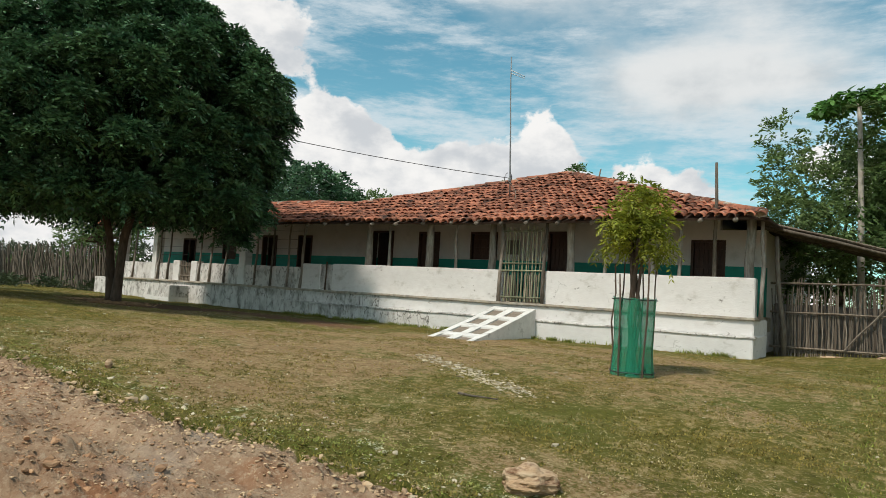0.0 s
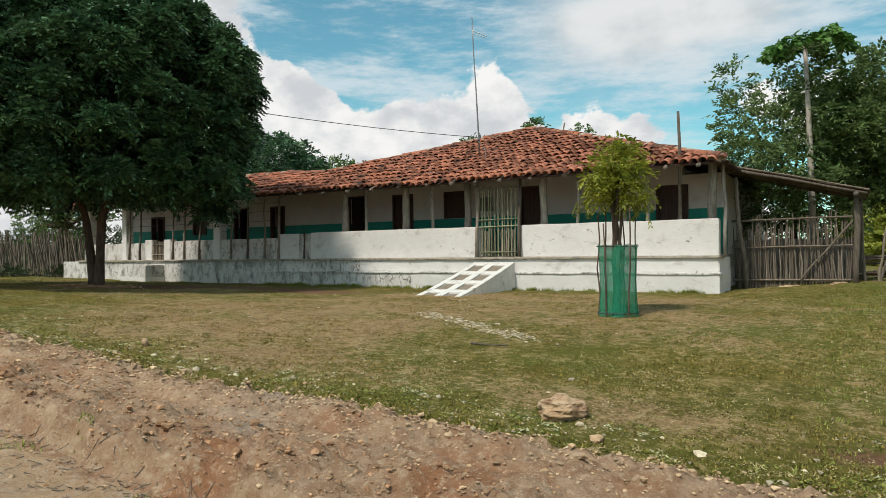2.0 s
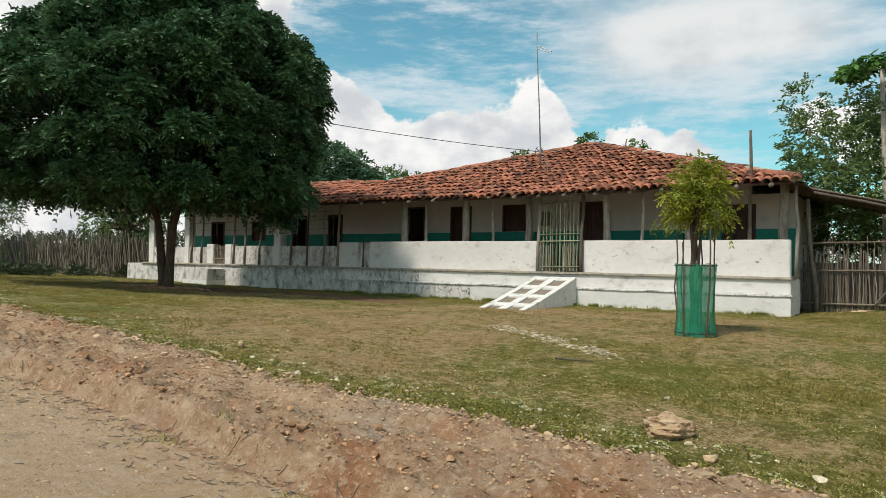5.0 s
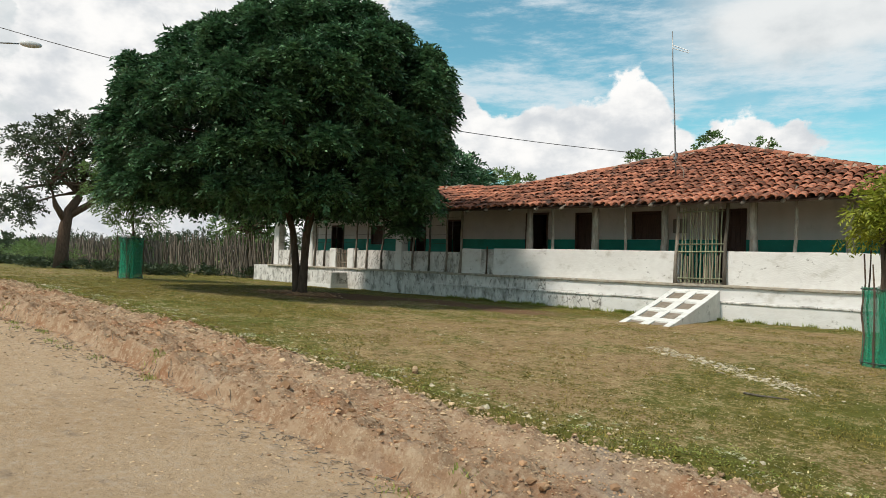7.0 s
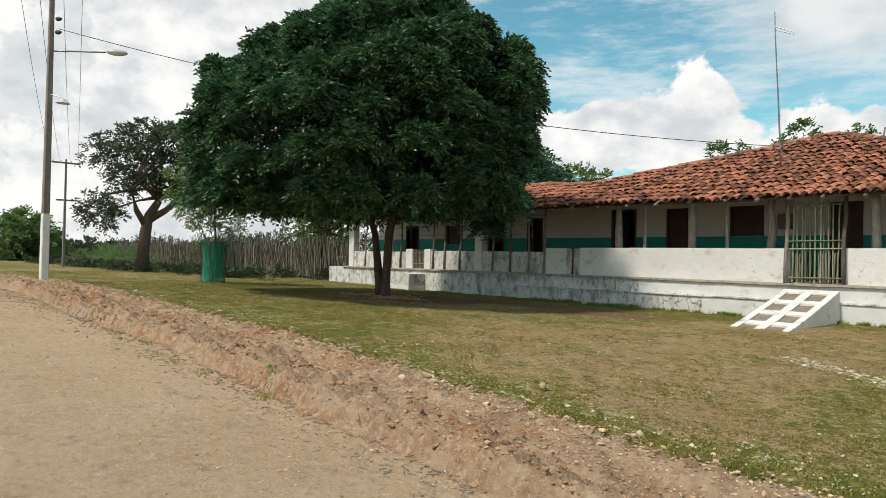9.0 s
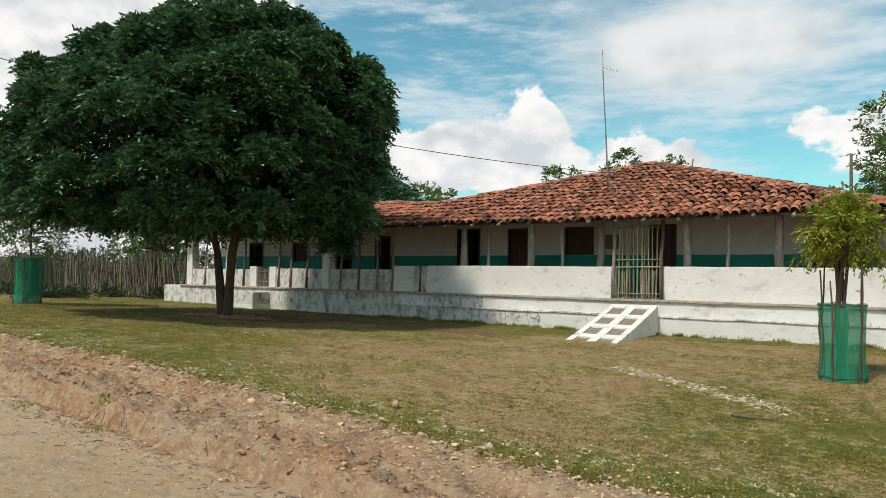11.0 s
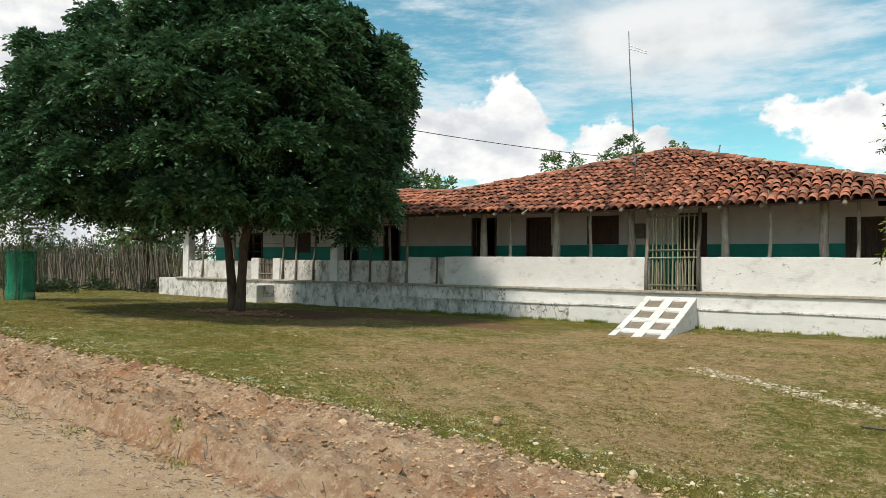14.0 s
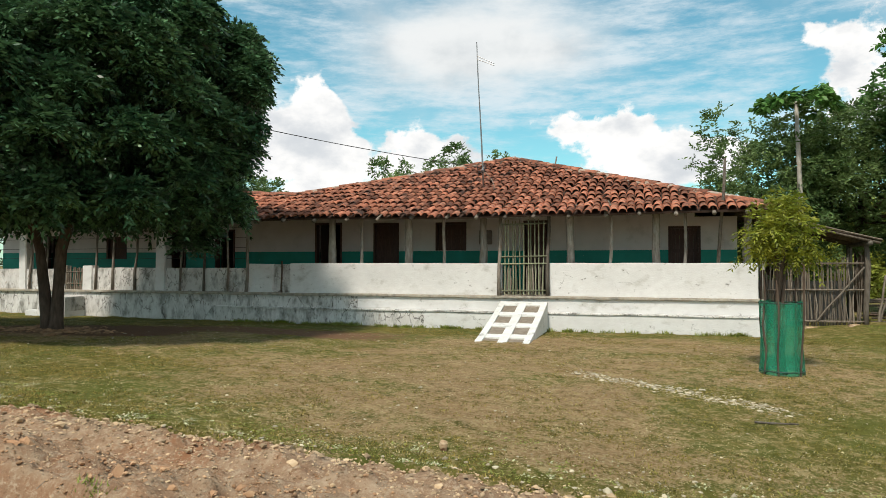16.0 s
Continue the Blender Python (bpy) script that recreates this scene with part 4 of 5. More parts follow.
def tree(name, at, label, stems, lobes, mats, count, spray, tips=14, limb=0.1, seed=1, floor=-9.0, fork=None, category="tree", group="", rosette=3):
    """A trunk with limbs and a crown of feathered sprays. stems: lists of (point, radius) from the foot; lobes relative to the foot."""
    e = thing(name, at, label, category, group)
    rng, nr = random.Random(seed), np.random.default_rng(seed)
    for s in stems:
        V, F = rod_data([p for p, r in s], [r for p, r in s], 12)
        raw("trunk", [wob(v, 3.0, 0.03) for v in V], F, mats[0], e, smooth=True)
    if tips:
        ends = rng.sample(list(lobes), min(tips, len(lobes)))
        rods = []
        for i, l in enumerate(ends):
            s = stems[i % len(stems)]
            rods += branch_rods(s[-1][0] if fork is None else fork, [l[:3]], limb, rng)
        raw("branching", *joined(rods), mats[0], e, smooth=True)
    p, d = blob_points(lobes, count // rosette, nr, floor)
    p, d = np.repeat(p, rosette, 0), np.repeat(d, rosette, 0)
    p = p + nr.normal(0, 0.05, p.shape)
    length, pairs, leaf, width, droop, lift = spray
    d = d + np.array([0, 0, lift]) + nr.normal(0, 0.3 + 0.12 * rosette, d.shape)
    quads("crown", leaf_sprays(p, d, length, pairs, leaf, width, droop, nr), mats[1], e)
    return e


def lobe_dome(n, rx, rz, zc, rmin, rmax, seed, squash_low=0.5, jitter=0.12):
    """Overlapping balls spread over a dome that is flat underneath."""
    rng = random.Random(seed)
    out = []
    for i in range(n):
        z = 1 - 2 * (i + 0.5) / n
        a = i * 2.399963 + rng.uniform(-0.3, 0.3)
        q = math.sqrt(max(0, 1 - z * z))
        r = rng.uniform(rmin, rmax)
        k = 1 + rng.uniform(-jitter, jitter)
        zz = z * (rz if z > 0 else rz * squash_low)
        out.append((math.cos(a) * q * (rx - r) * k, math.sin(a) * q * (rx - r) * k, zc + zz * k, r))
    return out


def crown_reach(h, side, front=0.0):
    """How far the neem's crown reaches at height h: broad shoulder on one side, stepped slope on the other."""
    hs = (2.3, 2.9, 3.9, 5.0, 5.9, 6.6, 7.25, 7.8, 8.3)
    full = np.interp(h, hs, (3.2, 4.0, 4.4, 4.75, 4.85, 4.5, 3.7, 2.9, 1.5))
    stepped = np.interp(h, hs, (4.2, 5.0, 5.3, 5.2, 4.7, 3.5, 2.2, 1.4, 0.6))
    f = 0.5 + 0.5 * side
    return float((stepped + (full - stepped) * f) * (1 - 0.16 * max(0.0, front) * min(max((h - 5.0) / 2.0, 0.0), 1.0)))


def big_tree():
    """Neem of many drooping tufts, each a star of feathered sprays, round a darker inner crown."""
    rng, nr = random.Random(4), np.random.default_rng(9)
    x, y = -17.9, 12.9
    e = thing("tree", (x, y, surface(x, y)), "large round dark green neem tree with twin trunk", "tree")
    stems = [[((-0.08, 0, -0.25), 0.24), ((-0.10, 0, 0.15), 0.15), ((-0.17, -0.06, 1.0), 0.115), ((-0.25, -0.1, 1.9), 0.105), ((-0.6, -0.3, 3.2), 0.10)],
             [((0.10, 0, -0.25), 0.23), ((0.09, 0.04, 0.15), 0.15), ((0.11, 0.08, 1.0), 0.125), ((0.15, 0.1, 1.9), 0.12), ((0.5, 0.2, 3.2), 0.11)]]
    for s in stems:
        V, F = rod_data([p for p, r in s], [r for p, r in s], 12)
        raw("trunk", [wob(v, 3.0, 0.03) for v in V], F, M_BARK, e, smooth=True)
    ax, ay = 0.62, 0.78
    tufts = []

    def add(px, py, pz, r, gap):
        if all((px - a) ** 2 + (py - b) ** 2 + (pz - c) ** 2 > gap * gap for a, b, c, q in tufts):
            tufts.append((px, py, pz, r))

    # shoots that stand out of the outline: sideways reach, height
    for lat, h in ((-3.2, 8.0), (-4.3, 6.8), (-5.0, 6.1), (-2.0, 8.2), (-0.9, 8.85), (0.4, 8.9), (1.4, 8.9), (2.4, 8.6), (3.3, 8.1), (4.1, 7.5), (4.8, 6.9), (5.15, 6.0), (4.95, 4.9), (4.4, 3.4)):
        d = rng.uniform(-0.9, 0.5)
        for k in range(4):
            tufts.append((ax * lat * (1 - 0.05 * k) + ay * d, ay * lat * (1 - 0.05 * k) - ax * d, h - 0.42 * k - 0.05, 0.30 + 0.08 * k))
    for i in range(2600):
        h = rng.uniform(2.75, 8.3)
        a = rng.uniform(0, 2 * math.pi)
        r = rng.uniform(0.42, 0.72)
        lump = noise.noise((math.cos(a) * 2.6, math.sin(a) * 2.6, h * 0.9))
        q = crown_reach(h, math.cos(a) * ax + math.sin(a) * ay, math.cos(a) * ay - math.sin(a) * ax) * (1 + 0.16 * lump) - r * 0.6
        add(math.cos(a) * q, math.sin(a) * q, h, r, 0.86)
    for i in range(420):
        a, q = rng.uniform(0, 2 * math.pi), 4.4 * math.sqrt(rng.random())
        add(math.cos(a) * q, math.sin(a) * q, rng.uniform(2.7, 3.0), rng.uniform(0.5, 0.65), 0.8)
    # young shoots pushing out of the upper crown
    for i in range(60):
        h, a = rng.uniform(5.2, 8.4), rng.uniform(0, 2 * math.pi)
        q = crown_reach(h, math.cos(a) * ax + math.sin(a) * ay, math.cos(a) * ay - math.sin(a) * ax)
        for k in range(3):
            tufts.append((math.cos(a) * (q - 0.12 + 0.10 * k), math.sin(a) * (q - 0.12 + 0.10 * k), h + 0.28 * k, 0.40 - 0.06 * k))
    tufts = [(a + 0.30, (b if b < 0 else b * 0.84) - 0.40, c, r) for a, b, c, r in tufts]
    limbs = []
    for i, t in enumerate(rng.sample(tufts, 46)):
        limbs += branch_rods(stems[i % 2][-1][0], [t[:3]], 0.085, rng)
    raw("branching", *joined(limbs), M_BARK, e, smooth=True)
    P, D = [], []
    for px, py, pz, r in tufts:
        n = int(60 + 260 * r * r)
        d = nr.normal(0, 1, (n, 3))
        d[:, 2] = np.abs(d[:, 2]) * 1.1 - 0.30
        d += np.array([px, py, 0]) / (math.hypot(px, py) + 1.0) * 0.6
        d /= np.linalg.norm(d, axis=1, keepdims=True)
        P.append(np.array([px, py, pz]) + d * r * nr.uniform(0.1, 0.75, (n, 1)))
        D.append(d)
    quads("crown", leaf_sprays(np.concatenate(P), np.concatenate(D), 0.34, 6, 0.155, 0.058, 0.60, nr), M_NEEM, e)
    # inner foliage that closes the crown
    core = []
    for i in range(170):
        h, a = rng.uniform(3.0, 7.2), rng.uniform(0, 2 * math.pi)
        q = (crown_reach(h, math.cos(a) * ax + math.sin(a) * ay) - 1.8) * math.sqrt(rng.uniform(0.2, 1.0))
        core.append((math.cos(a) * q + 0.3, math.sin(a) * q * 0.92 - 0.4, h, 0.8))
    p, d = blob_points(core, 6500, nr, 2.5)
    quads("inner_crown", leaf_sprays(p, d + nr.normal(0, 0.4, d.shape), 0.36, 5, 0.18, 0.07, 0.5, nr), M_NEEM, e)
    return e


big_tree()


def stick_guard(name, at, label, r, height, net_top, seed, flap=0.0):
    """Stakes in a ring with green shade net wrapped round them."""
    e = thing(name, at, label, "tree guard")
    rng = random.Random(seed)
    for i, a in enumerate((0.7, 1.6, 2.5, 3.6, 4.4, 5.5)):
        c, s = math.cos(a) * r, math.sin(a) * r
        k = rng.uniform(0.75, 1.05) * height
        stick("stake", (c, s, -0.1), (c * rng.uniform(0.9, 1.35), s * rng.uniform(0.9, 1.3), k), 0.017, 0.012, M_BARK, e, 0.04, seed + i)
    n, rows = 40, 14
    V, F = [], []
    for j in range(rows + 1):
        z = 0.0 + net_top * j / rows
        for i in range(n):
            a = 2 * math.pi * i / n
            q = r * (1.02 + 0.05 * math.cos(6 * a + 1) + 0.035 * noise.noise((i * 0.5, z * 3, seed)) - 0.10 * math.sin(math.pi * j / rows))
            V.append((math.cos(a) * q, math.sin(a) * q, z + (0.06 * noise.noise((i * 0.35, 0, seed)) if j == rows else 0)))
    for j in range(rows):
        for i in range(n):
            F.append((j * n + i, j * n + (i + 1) % n, (j + 1) * n + (i + 1) % n, (j + 1) * n + i))
    raw("net", V, F, M_NET, e, "sagging green shade netting", smooth=True)
    for z in (0.06, net_top * 0.98):
        raw("wire", *rod_data([(math.cos(a) * r * 1.05, math.sin(a) * r * 1.05, z) for a in np.linspace(0, 6.4, 18)], [0.008] * 18, 5), M_WIRE, e)
    return e


GX, GY = -2.27, 12.5
stick_guard("tree_guard", (GX, GY, surface(GX, GY)), "sapling guard of stakes wrapped in green netting", 0.33, 2.0, 1.2, 300)
rng = random.Random(31)
sap = lobe_dome(16, 0.46, 0.46, 2.42, 0.13, 0.22, 31, 0.9, 0.2) + [(0.35, 0.1, 2.05, 0.14), (-0.38, 0.0, 2.1, 0.14), (0.5, 0.0, 2.0, 0.1), (-0.62, -0.1, 2.1, 0.1), (0.05, 0, 2.95, 0.12)]
stems = [[((rng.uniform(-0.08, 0.08), rng.uniform(-0.08, 0.08), -0.1), 0.035), ((rng.uniform(-0.1, 0.1), rng.uniform(-0.1, 0.1), 0.9), 0.030), ((rng.uniform(-0.12, 0.12), rng.uniform(-0.1, 0.1), 2.2), 0.02)] for i in range(7)]
tree("sapling", (GX, GY, surface(GX, GY)), "young tree with yellow-green feathery leaves in a guard", stems, sap, (M_BARK, M_YOUNG), 560,
     (0.22, 6, 0.10, 0.03, 0.55, 0.35), tips=14, limb=0.014, seed=33)
G2 = (-25.2, 10.8)
stick_guard("tree_guard", (*G2, surface(*G2)), "sapling guard of stakes wrapped in dark green netting", 0.40, 1.7, 1.50, 400)
sap2 = lobe_dome(18, 1.5, 1.5, 3.3, 0.4, 0.7, 41, 0.9, 0.25)
tree("sapling", (*G2, surface(*G2)), "leafy young green tree rising from a guard", [[((0, 0, -0.1), 0.05), ((0.05, 0, 1.5), 0.04), ((0, 0, 2.8), 0.03)]], sap2, (M_BARK, M_LEAF), 900,
     (0.36, 5, 0.16, 0.05, 0.4, 0.3), tips=10, limb=0.025, seed=43)


def back_tree(name, x, y, label, rx, rz, zc, n, count, mats, spray, seed, trunk=0.16, squash=0.7, rmin=0.6, rmax=1.1, lean=0.0, tips=16, jitter=0.25, foot=None, floor=-9.0):
    z = land(x, y) if foot is None else foot
    h = max(zc - rz * 0.5, 1.2)
    stems = [[((0, 0, -0.3), trunk * 1.25), ((lean * 0.3, 0.05, h * 0.5), trunk), ((lean, 0, h), trunk * 0.75)]]
    return tree(name, (x, y, z), label, stems, lobe_dome(n, rx, rz, zc, rmin, rmax, seed, squash, jitter), mats, count, spray, tips=tips, limb=trunk * 0.45, seed=seed, floor=floor)


# trees behind the shed and fence
back_tree("tree", -0.45, 24.7, "leafy green tree with open branching behind the shed", 2.5, 2.45, 3.75, 46, 3300, (M_BARK, M_LEAF), (0.42, 5, 0.15, 0.065, 0.25, 0.35), 51, 0.12, 0.9, 0.3, 0.7, floor=1.0, jitter=0.32)
back_tree("tree", 2.5, 25.8, "bushy green tree with low crown", 2.5, 2.2, 4.2, 40, 3900, (M_BARK, M_LEAF), (0.4, 5, 0.16, 0.07, 0.35, 0.15), 52, 0.16, 0.9, 0.45, 0.85, floor=2.2)
back_tree("tree", 7.4, 23.4, "large dark broad-leaved shade tree", 4.6, 4.2, 6.9, 64, 15000, (M_BARK, M_LEAFDARK), (0.4, 5, 0.20, 0.085, 0.4, 0.15), 53, 0.3, 0.8, 0.7, 1.2, -0.3, floor=2.5)


def gnarled_tree():
    """A leaning trunk with crooked limbs carrying flat, thin layers of leaves."""
    rng = random.Random(54)
    lobes, rods = [], []
    ends = ((-2.5, 3.7, 0.75), (-1.7, 4.1, 0.7), (-2.6, 7.3, 0.7), (-1.3, 8.2, 0.85), (0.2, 8.7, 0.9), (1.6, 8.5, 1.0), (2.8, 8.0, 1.0), (3.7, 6.9, 1.0), (0.0, 7.0, 0.9),
            (-1.4, 6.2, 0.65), (1.4, 6.7, 0.9), (2.7, 5.6, 0.8), (-0.6, 5.5, 0.5), (3.9, 5.2, 0.8))
    for lat, h, r in ends:
        for k in range(3):
            d = rng.uniform(-1.8, 1.8)
            lobes.append((0.33 * lat + 0.94 * d + rng.uniform(-0.3, 0.3), 0.94 * lat - 0.33 * d + rng.uniform(-0.4, 0.4), h + rng.uniform(-0.35, 0.35), r * rng.uniform(0.6, 1.0)))
    stems = [[((0, 0, -0.3), 0.50), ((0.05, 0.05, 1.2), 0.36), ((0.1, 0.15, 2.6), 0.34), ((0.15, 0.35, 3.6), 0.30), ((0.3, 0.9, 4.6), 0.2)],
             [((0.1, 0.2, 2.9), 0.24), ((0.0, -0.4, 3.9), 0.17), ((-0.1, -0.7, 5.2), 0.12)],
             [((0.12, 0.3, 3.3), 0.26), ((0.5, 1.3, 4.0), 0.2), ((0.8, 2.2, 5.0), 0.14)]]
    return tree("tree", (-46.4, 15.5, land(-46.4, 15.5)), "gnarled spreading tree with thin crown", stems, lobes, (M_BARK, M_DRYLEAF), 2100, (0.6, 4, 0.26, 0.11, 0.3, 0.1), tips=34, limb=0.11, seed=54)


gnarled_tree()
back_tree("tree", -92, 17.5, "far dark green tree beside the road", 4.6, 1.8, 2.2, 26, 1500, (M_BARK, M_LEAF), (1.2, 4, 0.5, 0.22, 0.3, 0.2), 59, 0.3, 0.8, 0.7, 1.2)
back_tree("tree", -26.6, 29, "dark feathery tree behind the farmhouse", 3.2, 1.9, 4.9, 30, 3600, (M_BARK, M_NEEM), (0.7, 5, 0.24, 0.09, 0.5, 0.2), 55, 0.2, 0.8, 0.6, 1.1)
back_tree("tree", -25.3, 32.5, "small round green treetop behind the roof", 1.9, 1.1, 5.0, 16, 900, (M_BARK, M_LEAF), (0.5, 4, 0.22, 0.1, 0.3, 0.2), 56, 0.15, 0.8, 0.4, 0.7)
back_tree("tree", -16.3, 42, "thin treetop showing over the ridge", 4.2, 1.1, 7.35, 18, 900, (M_BARK, M_LEAF), (0.5, 4, 0.24, 0.11, 0.3, 0.3), 57, 0.12, 0.8, 0.3, 0.6, jitter=0.4)
back_tree("tree", -35.5, 22.0, "dark gnarled tree at the stick fence", 2.6, 1.8, 3.6, 18, 1100, (M_BARK, M_LEAF), (0.5, 4, 0.22, 0.09, 0.3, 0.2), 58, 0.35, 0.8, 0.5, 0.9)


def papaya():
    """Bare pale stem with a tuft of big lobed leaves on top."""
    e = thing("papaya_tree", (0.15, 22.85, -0.2), "papaya tree with bare pale stem and leaf tuft", "tree")
    raw("trunk", *rod_data([(0, 0, -0.2), (0.02, 0, 2), (-0.03, 0, 4.5), (-0.10, 0, 6.6)], [0.10, 0.09, 0.07, 0.055], 10), M_PALEBARK, e, smooth=True)
    rng, nr = random.Random(3), np.random.default_rng(3)
    rods, P, D = [], [], []
    for i in range(15):
        a, t = i * 2.4, rng.uniform(0.0, 0.75)
        d = Vector((math.cos(a), math.sin(a), t)).normalized()
        tip = Vector((-0.10, 0, 6.5)) + d * rng.uniform(0.65, 1.0)
        rods.append(rod_data([(-0.10, 0, 6.5), tip], [0.018, 0.012], 5))
        for k in range(7):
            b = a + (k - 3) * 0.45
            P.append(tip)
            D.append((math.cos(b), math.sin(b), -0.25))
    raw("stalk_tuft", *joined(rods), M_LEAF, e)
    quads("leaf_tuft", leaf_sprays(np.array(P), np.array(D), 0.34, 3, 0.30, 0.16, 0.6, nr), M_LEAFDARK, e)


papaya()


def shrub_bank(name, x0, x1, y0, y1, h, count, mat, label, seed, spray=(0.5, 4, 0.2, 0.08, 0.3, 0.5)):
    rng, nr = random.Random(seed), np.random.default_rng(seed)
    lobes = []
    for i in range(int((x1 - x0) * 2.4)):
        x, y = rng.uniform(x0, x1), rng.uniform(y0, y1)
        k = h * rng.uniform(0.45, 1.0)
        lobes.append((x, y, land(x, y) + k * 0.5, k * 0.55))
    p, d = blob_points(lobes, count, nr, -0.6, 0.4)
    d = d + np.array([0, 0, spray[5]])
    ob = quads(name, leaf_sprays(p, d, *spray[:5], nr), mat)
    return tagged(ob, label, "shrubs", kind="stuff")


shrub_bank("shrubs", 2.0, 26, 40, 45, 5.6, 26000, M_SHRUB, "bright lime-green scrub beyond the fence", 61, (0.8, 5, 0.34, 0.15, 0.3, 0.5))
shrub_bank("hedge_plants", -75, -31, 14.5, 19.5, 0.3, 2600, M_DRYLEAF, "low green weeds along the stick fence", 62)
shrub_bank("scrub", -85, -45, 20, 30, 1.7, 3600, M_LEAF, "dull green scrub beyond the stick fence", 63)
shrub_bank("scrub", -78, -37, 24.5, 30, 2.9, 5200, M_DRYLEAF, "grey-green bushes behind the stick fence", 66)
shrub_bank("far_scrub", -190, -90, -30, 60, 2.7, 9000, M_DRYLEAF, "distant green woods beyond the road", 64, (1.0, 5, 0.5, 0.25, 0.3, 0.3))
shrub_bank("far_scrub", 28, 70, 35, 65, 6.0, 3000, M_LEAF, "distant green woods behind the shed", 65, (1.2, 4, 0.6, 0.3, 0.3, 0.3))

# ---- fences, shed and yard things ----


def stick_row(name, a, b, h, step, label, seed, lean=0.12, r=0.03, mat=None, kind="stuff", hj=0.18):
    """A long palisade of crowded sticks from a to b."""
    rng = random.Random(seed)
    a, b = Vector((*a, 0)), Vector((*b, 0))
    n = int((b - a).length / step)
    rods = []
    for i in range(n):
        p = a.lerp(b, i / n) + Vector((0, rng.uniform(-0.12, 0.12), 0))
        z = land(p.x, p.y)
        k = h * (1 + rng.uniform(-hj, hj))
        t = (p.x + rng.gauss(0, lean), p.y + rng.gauss(0, lean), z + k)
        rr = r * rng.uniform(0.6, 1.4)
        rods.append(rod_data(*stick_line((p.x, p.y, z - 0.1), t, rr, rr * 0.6, 0.05, rng, 4), 5))
    return tagged(raw(name, *joined(rods), mat or M_STICKS), label, "fence", kind=kind)


stick_row("stick_fence", (-29.3, 19.6), (-76, 23.0), 2.05, 0.08, "tall grey fence of crowded crooked sticks", 71, 0.24, 0.042)

# rustic gate beside the house: rails, close sticks and a brace
yard_gate = thing("yard_gate", (-0.2, 20.5, -0.3), "rustic yard gate of thin upright sticks", "gate")
bpy.context.view_layer.update()
rng = random.Random(72)
for i, x in enumerate(np.linspace(-1.45, 1.08, 66)):
    z = land(x, 20.5)
    under(stick("stick", (x + rng.uniform(-0.03, 0.03), 20.5, z + 0.03), (x + rng.gauss(0, 0.05), 20.5 + rng.uniform(-0.04, 0.04), z + rng.uniform(1.4, 1.95)), 0.017, 0.011, (M_TWIG, M_STICK, M_TWIG)[i % 3], None, 0.035, 500 + i, 5, n=4), yard_gate)
for i, z in enumerate((-0.12, 0.72, 1.42)):
    under(stick("rail", (-1.6, 20.44, z), (1.15, 20.44, z + 0.03), 0.030, 0.026, M_TWIG, None, 0.03, 560 + i, 6), yard_gate)
under(stick("brace", (0.0, 20.4, -0.1), (1.15, 20.4, 1.35), 0.028, 0.024, M_STICK, None, 0.02, 570, 6), yard_gate)

shed = thing("shed", (0, 22.5, -0.2), "open lean-to shed with sloping pole roof", "shed")
bpy.context.view_layer.update()
under(stick("post", (1.2, 20.45, -0.4), (1.22, 20.45, 1.95), 0.072, 0.06, M_STICK, None, 0.035, 580, 9, "thick weathered post"), shed)
under(stick("post", (1.3, 22.3, -0.4), (1.3, 22.3, 1.95), 0.09, 0.08, M_GREYWOOD, None, 0.02, 581, 9), shed)
under(stick("post", (-1.25, 20.35, -0.4), (-1.45, 20.2, 2.55), 0.06, 0.05, M_STICK, None, 0.03, 582, 9), shed)
under(stick("beam", (1.22, 20.1, 1.98), (1.32, 22.5, 1.98), 0.06, 0.055, M_GREYWOOD, None, 0.02, 583, 8), shed)
for i, y in enumerate(np.linspace(20.1, 22.4, 5)):
    under(stick("rafter", (-1.9, y, 2.86), (1.45, y + 0.05, 1.98), 0.045, 0.035, M_TWIG, None, 0.04, 590 + i, 7), shed)
bm = rough_box(-1.9, 1.5, 20.15, 22.5, 0, 0.05, 0.5, 0.01, bevel=0)
for v in bm.verts:
    v.co.z += 2.93 - (v.co.x + 1.9) * 0.262 - 0.10 * math.sin((v.co.x + 1.9) / 3.4 * math.pi) + 0.03 * noise.noise((v.co.x * 2, v.co.y * 1.5, 1))
under(part("roof", bm, M_SHADEBOARD, None, "sagging plank roof with its underside shade in the colour"), shed)
for i in range(5):
    y = 20.12 + 0.06 * i
    under(stick("edge_pole", (-1.95 + 0.1 * i, y, 2.96 - 0.03 * i), (1.5, y, 2.06 - 0.02 * i), 0.03, 0.022, M_TWIG, None, 0.035, 610 + i, 6), shed)
under(part("rear_wall", rough_box(-1.8, 1.2, 22.3, 22.42, -0.4, 0.95, 0.4, 0.02), M_CONCRETE, None, "low grey rear wall"), shed)

# low woven branch fence with leaning stakes
woven = thing("woven_fence", (4, 21.3, -0.2), "low fence of woven branches and leaning stakes", "fence")
bpy.context.view_layer.update()
rng = random.Random(73)
for i in range(130):
    z = -0.25 + 0.72 * rng.random()
    x0 = rng.uniform(1.2, 9)
    y = 21.3 + rng.uniform(-0.12, 0.12)
    under(stick("branch_rail", (x0, y, z), (x0 + rng.uniform(1.5, 3.2), y + rng.uniform(-0.1, 0.1), z + rng.uniform(-0.1, 0.1)), 0.032, 0.022, M_TWIG if i % 3 else M_BARK, None, 0.06, 900 + i, 5, n=4), woven)
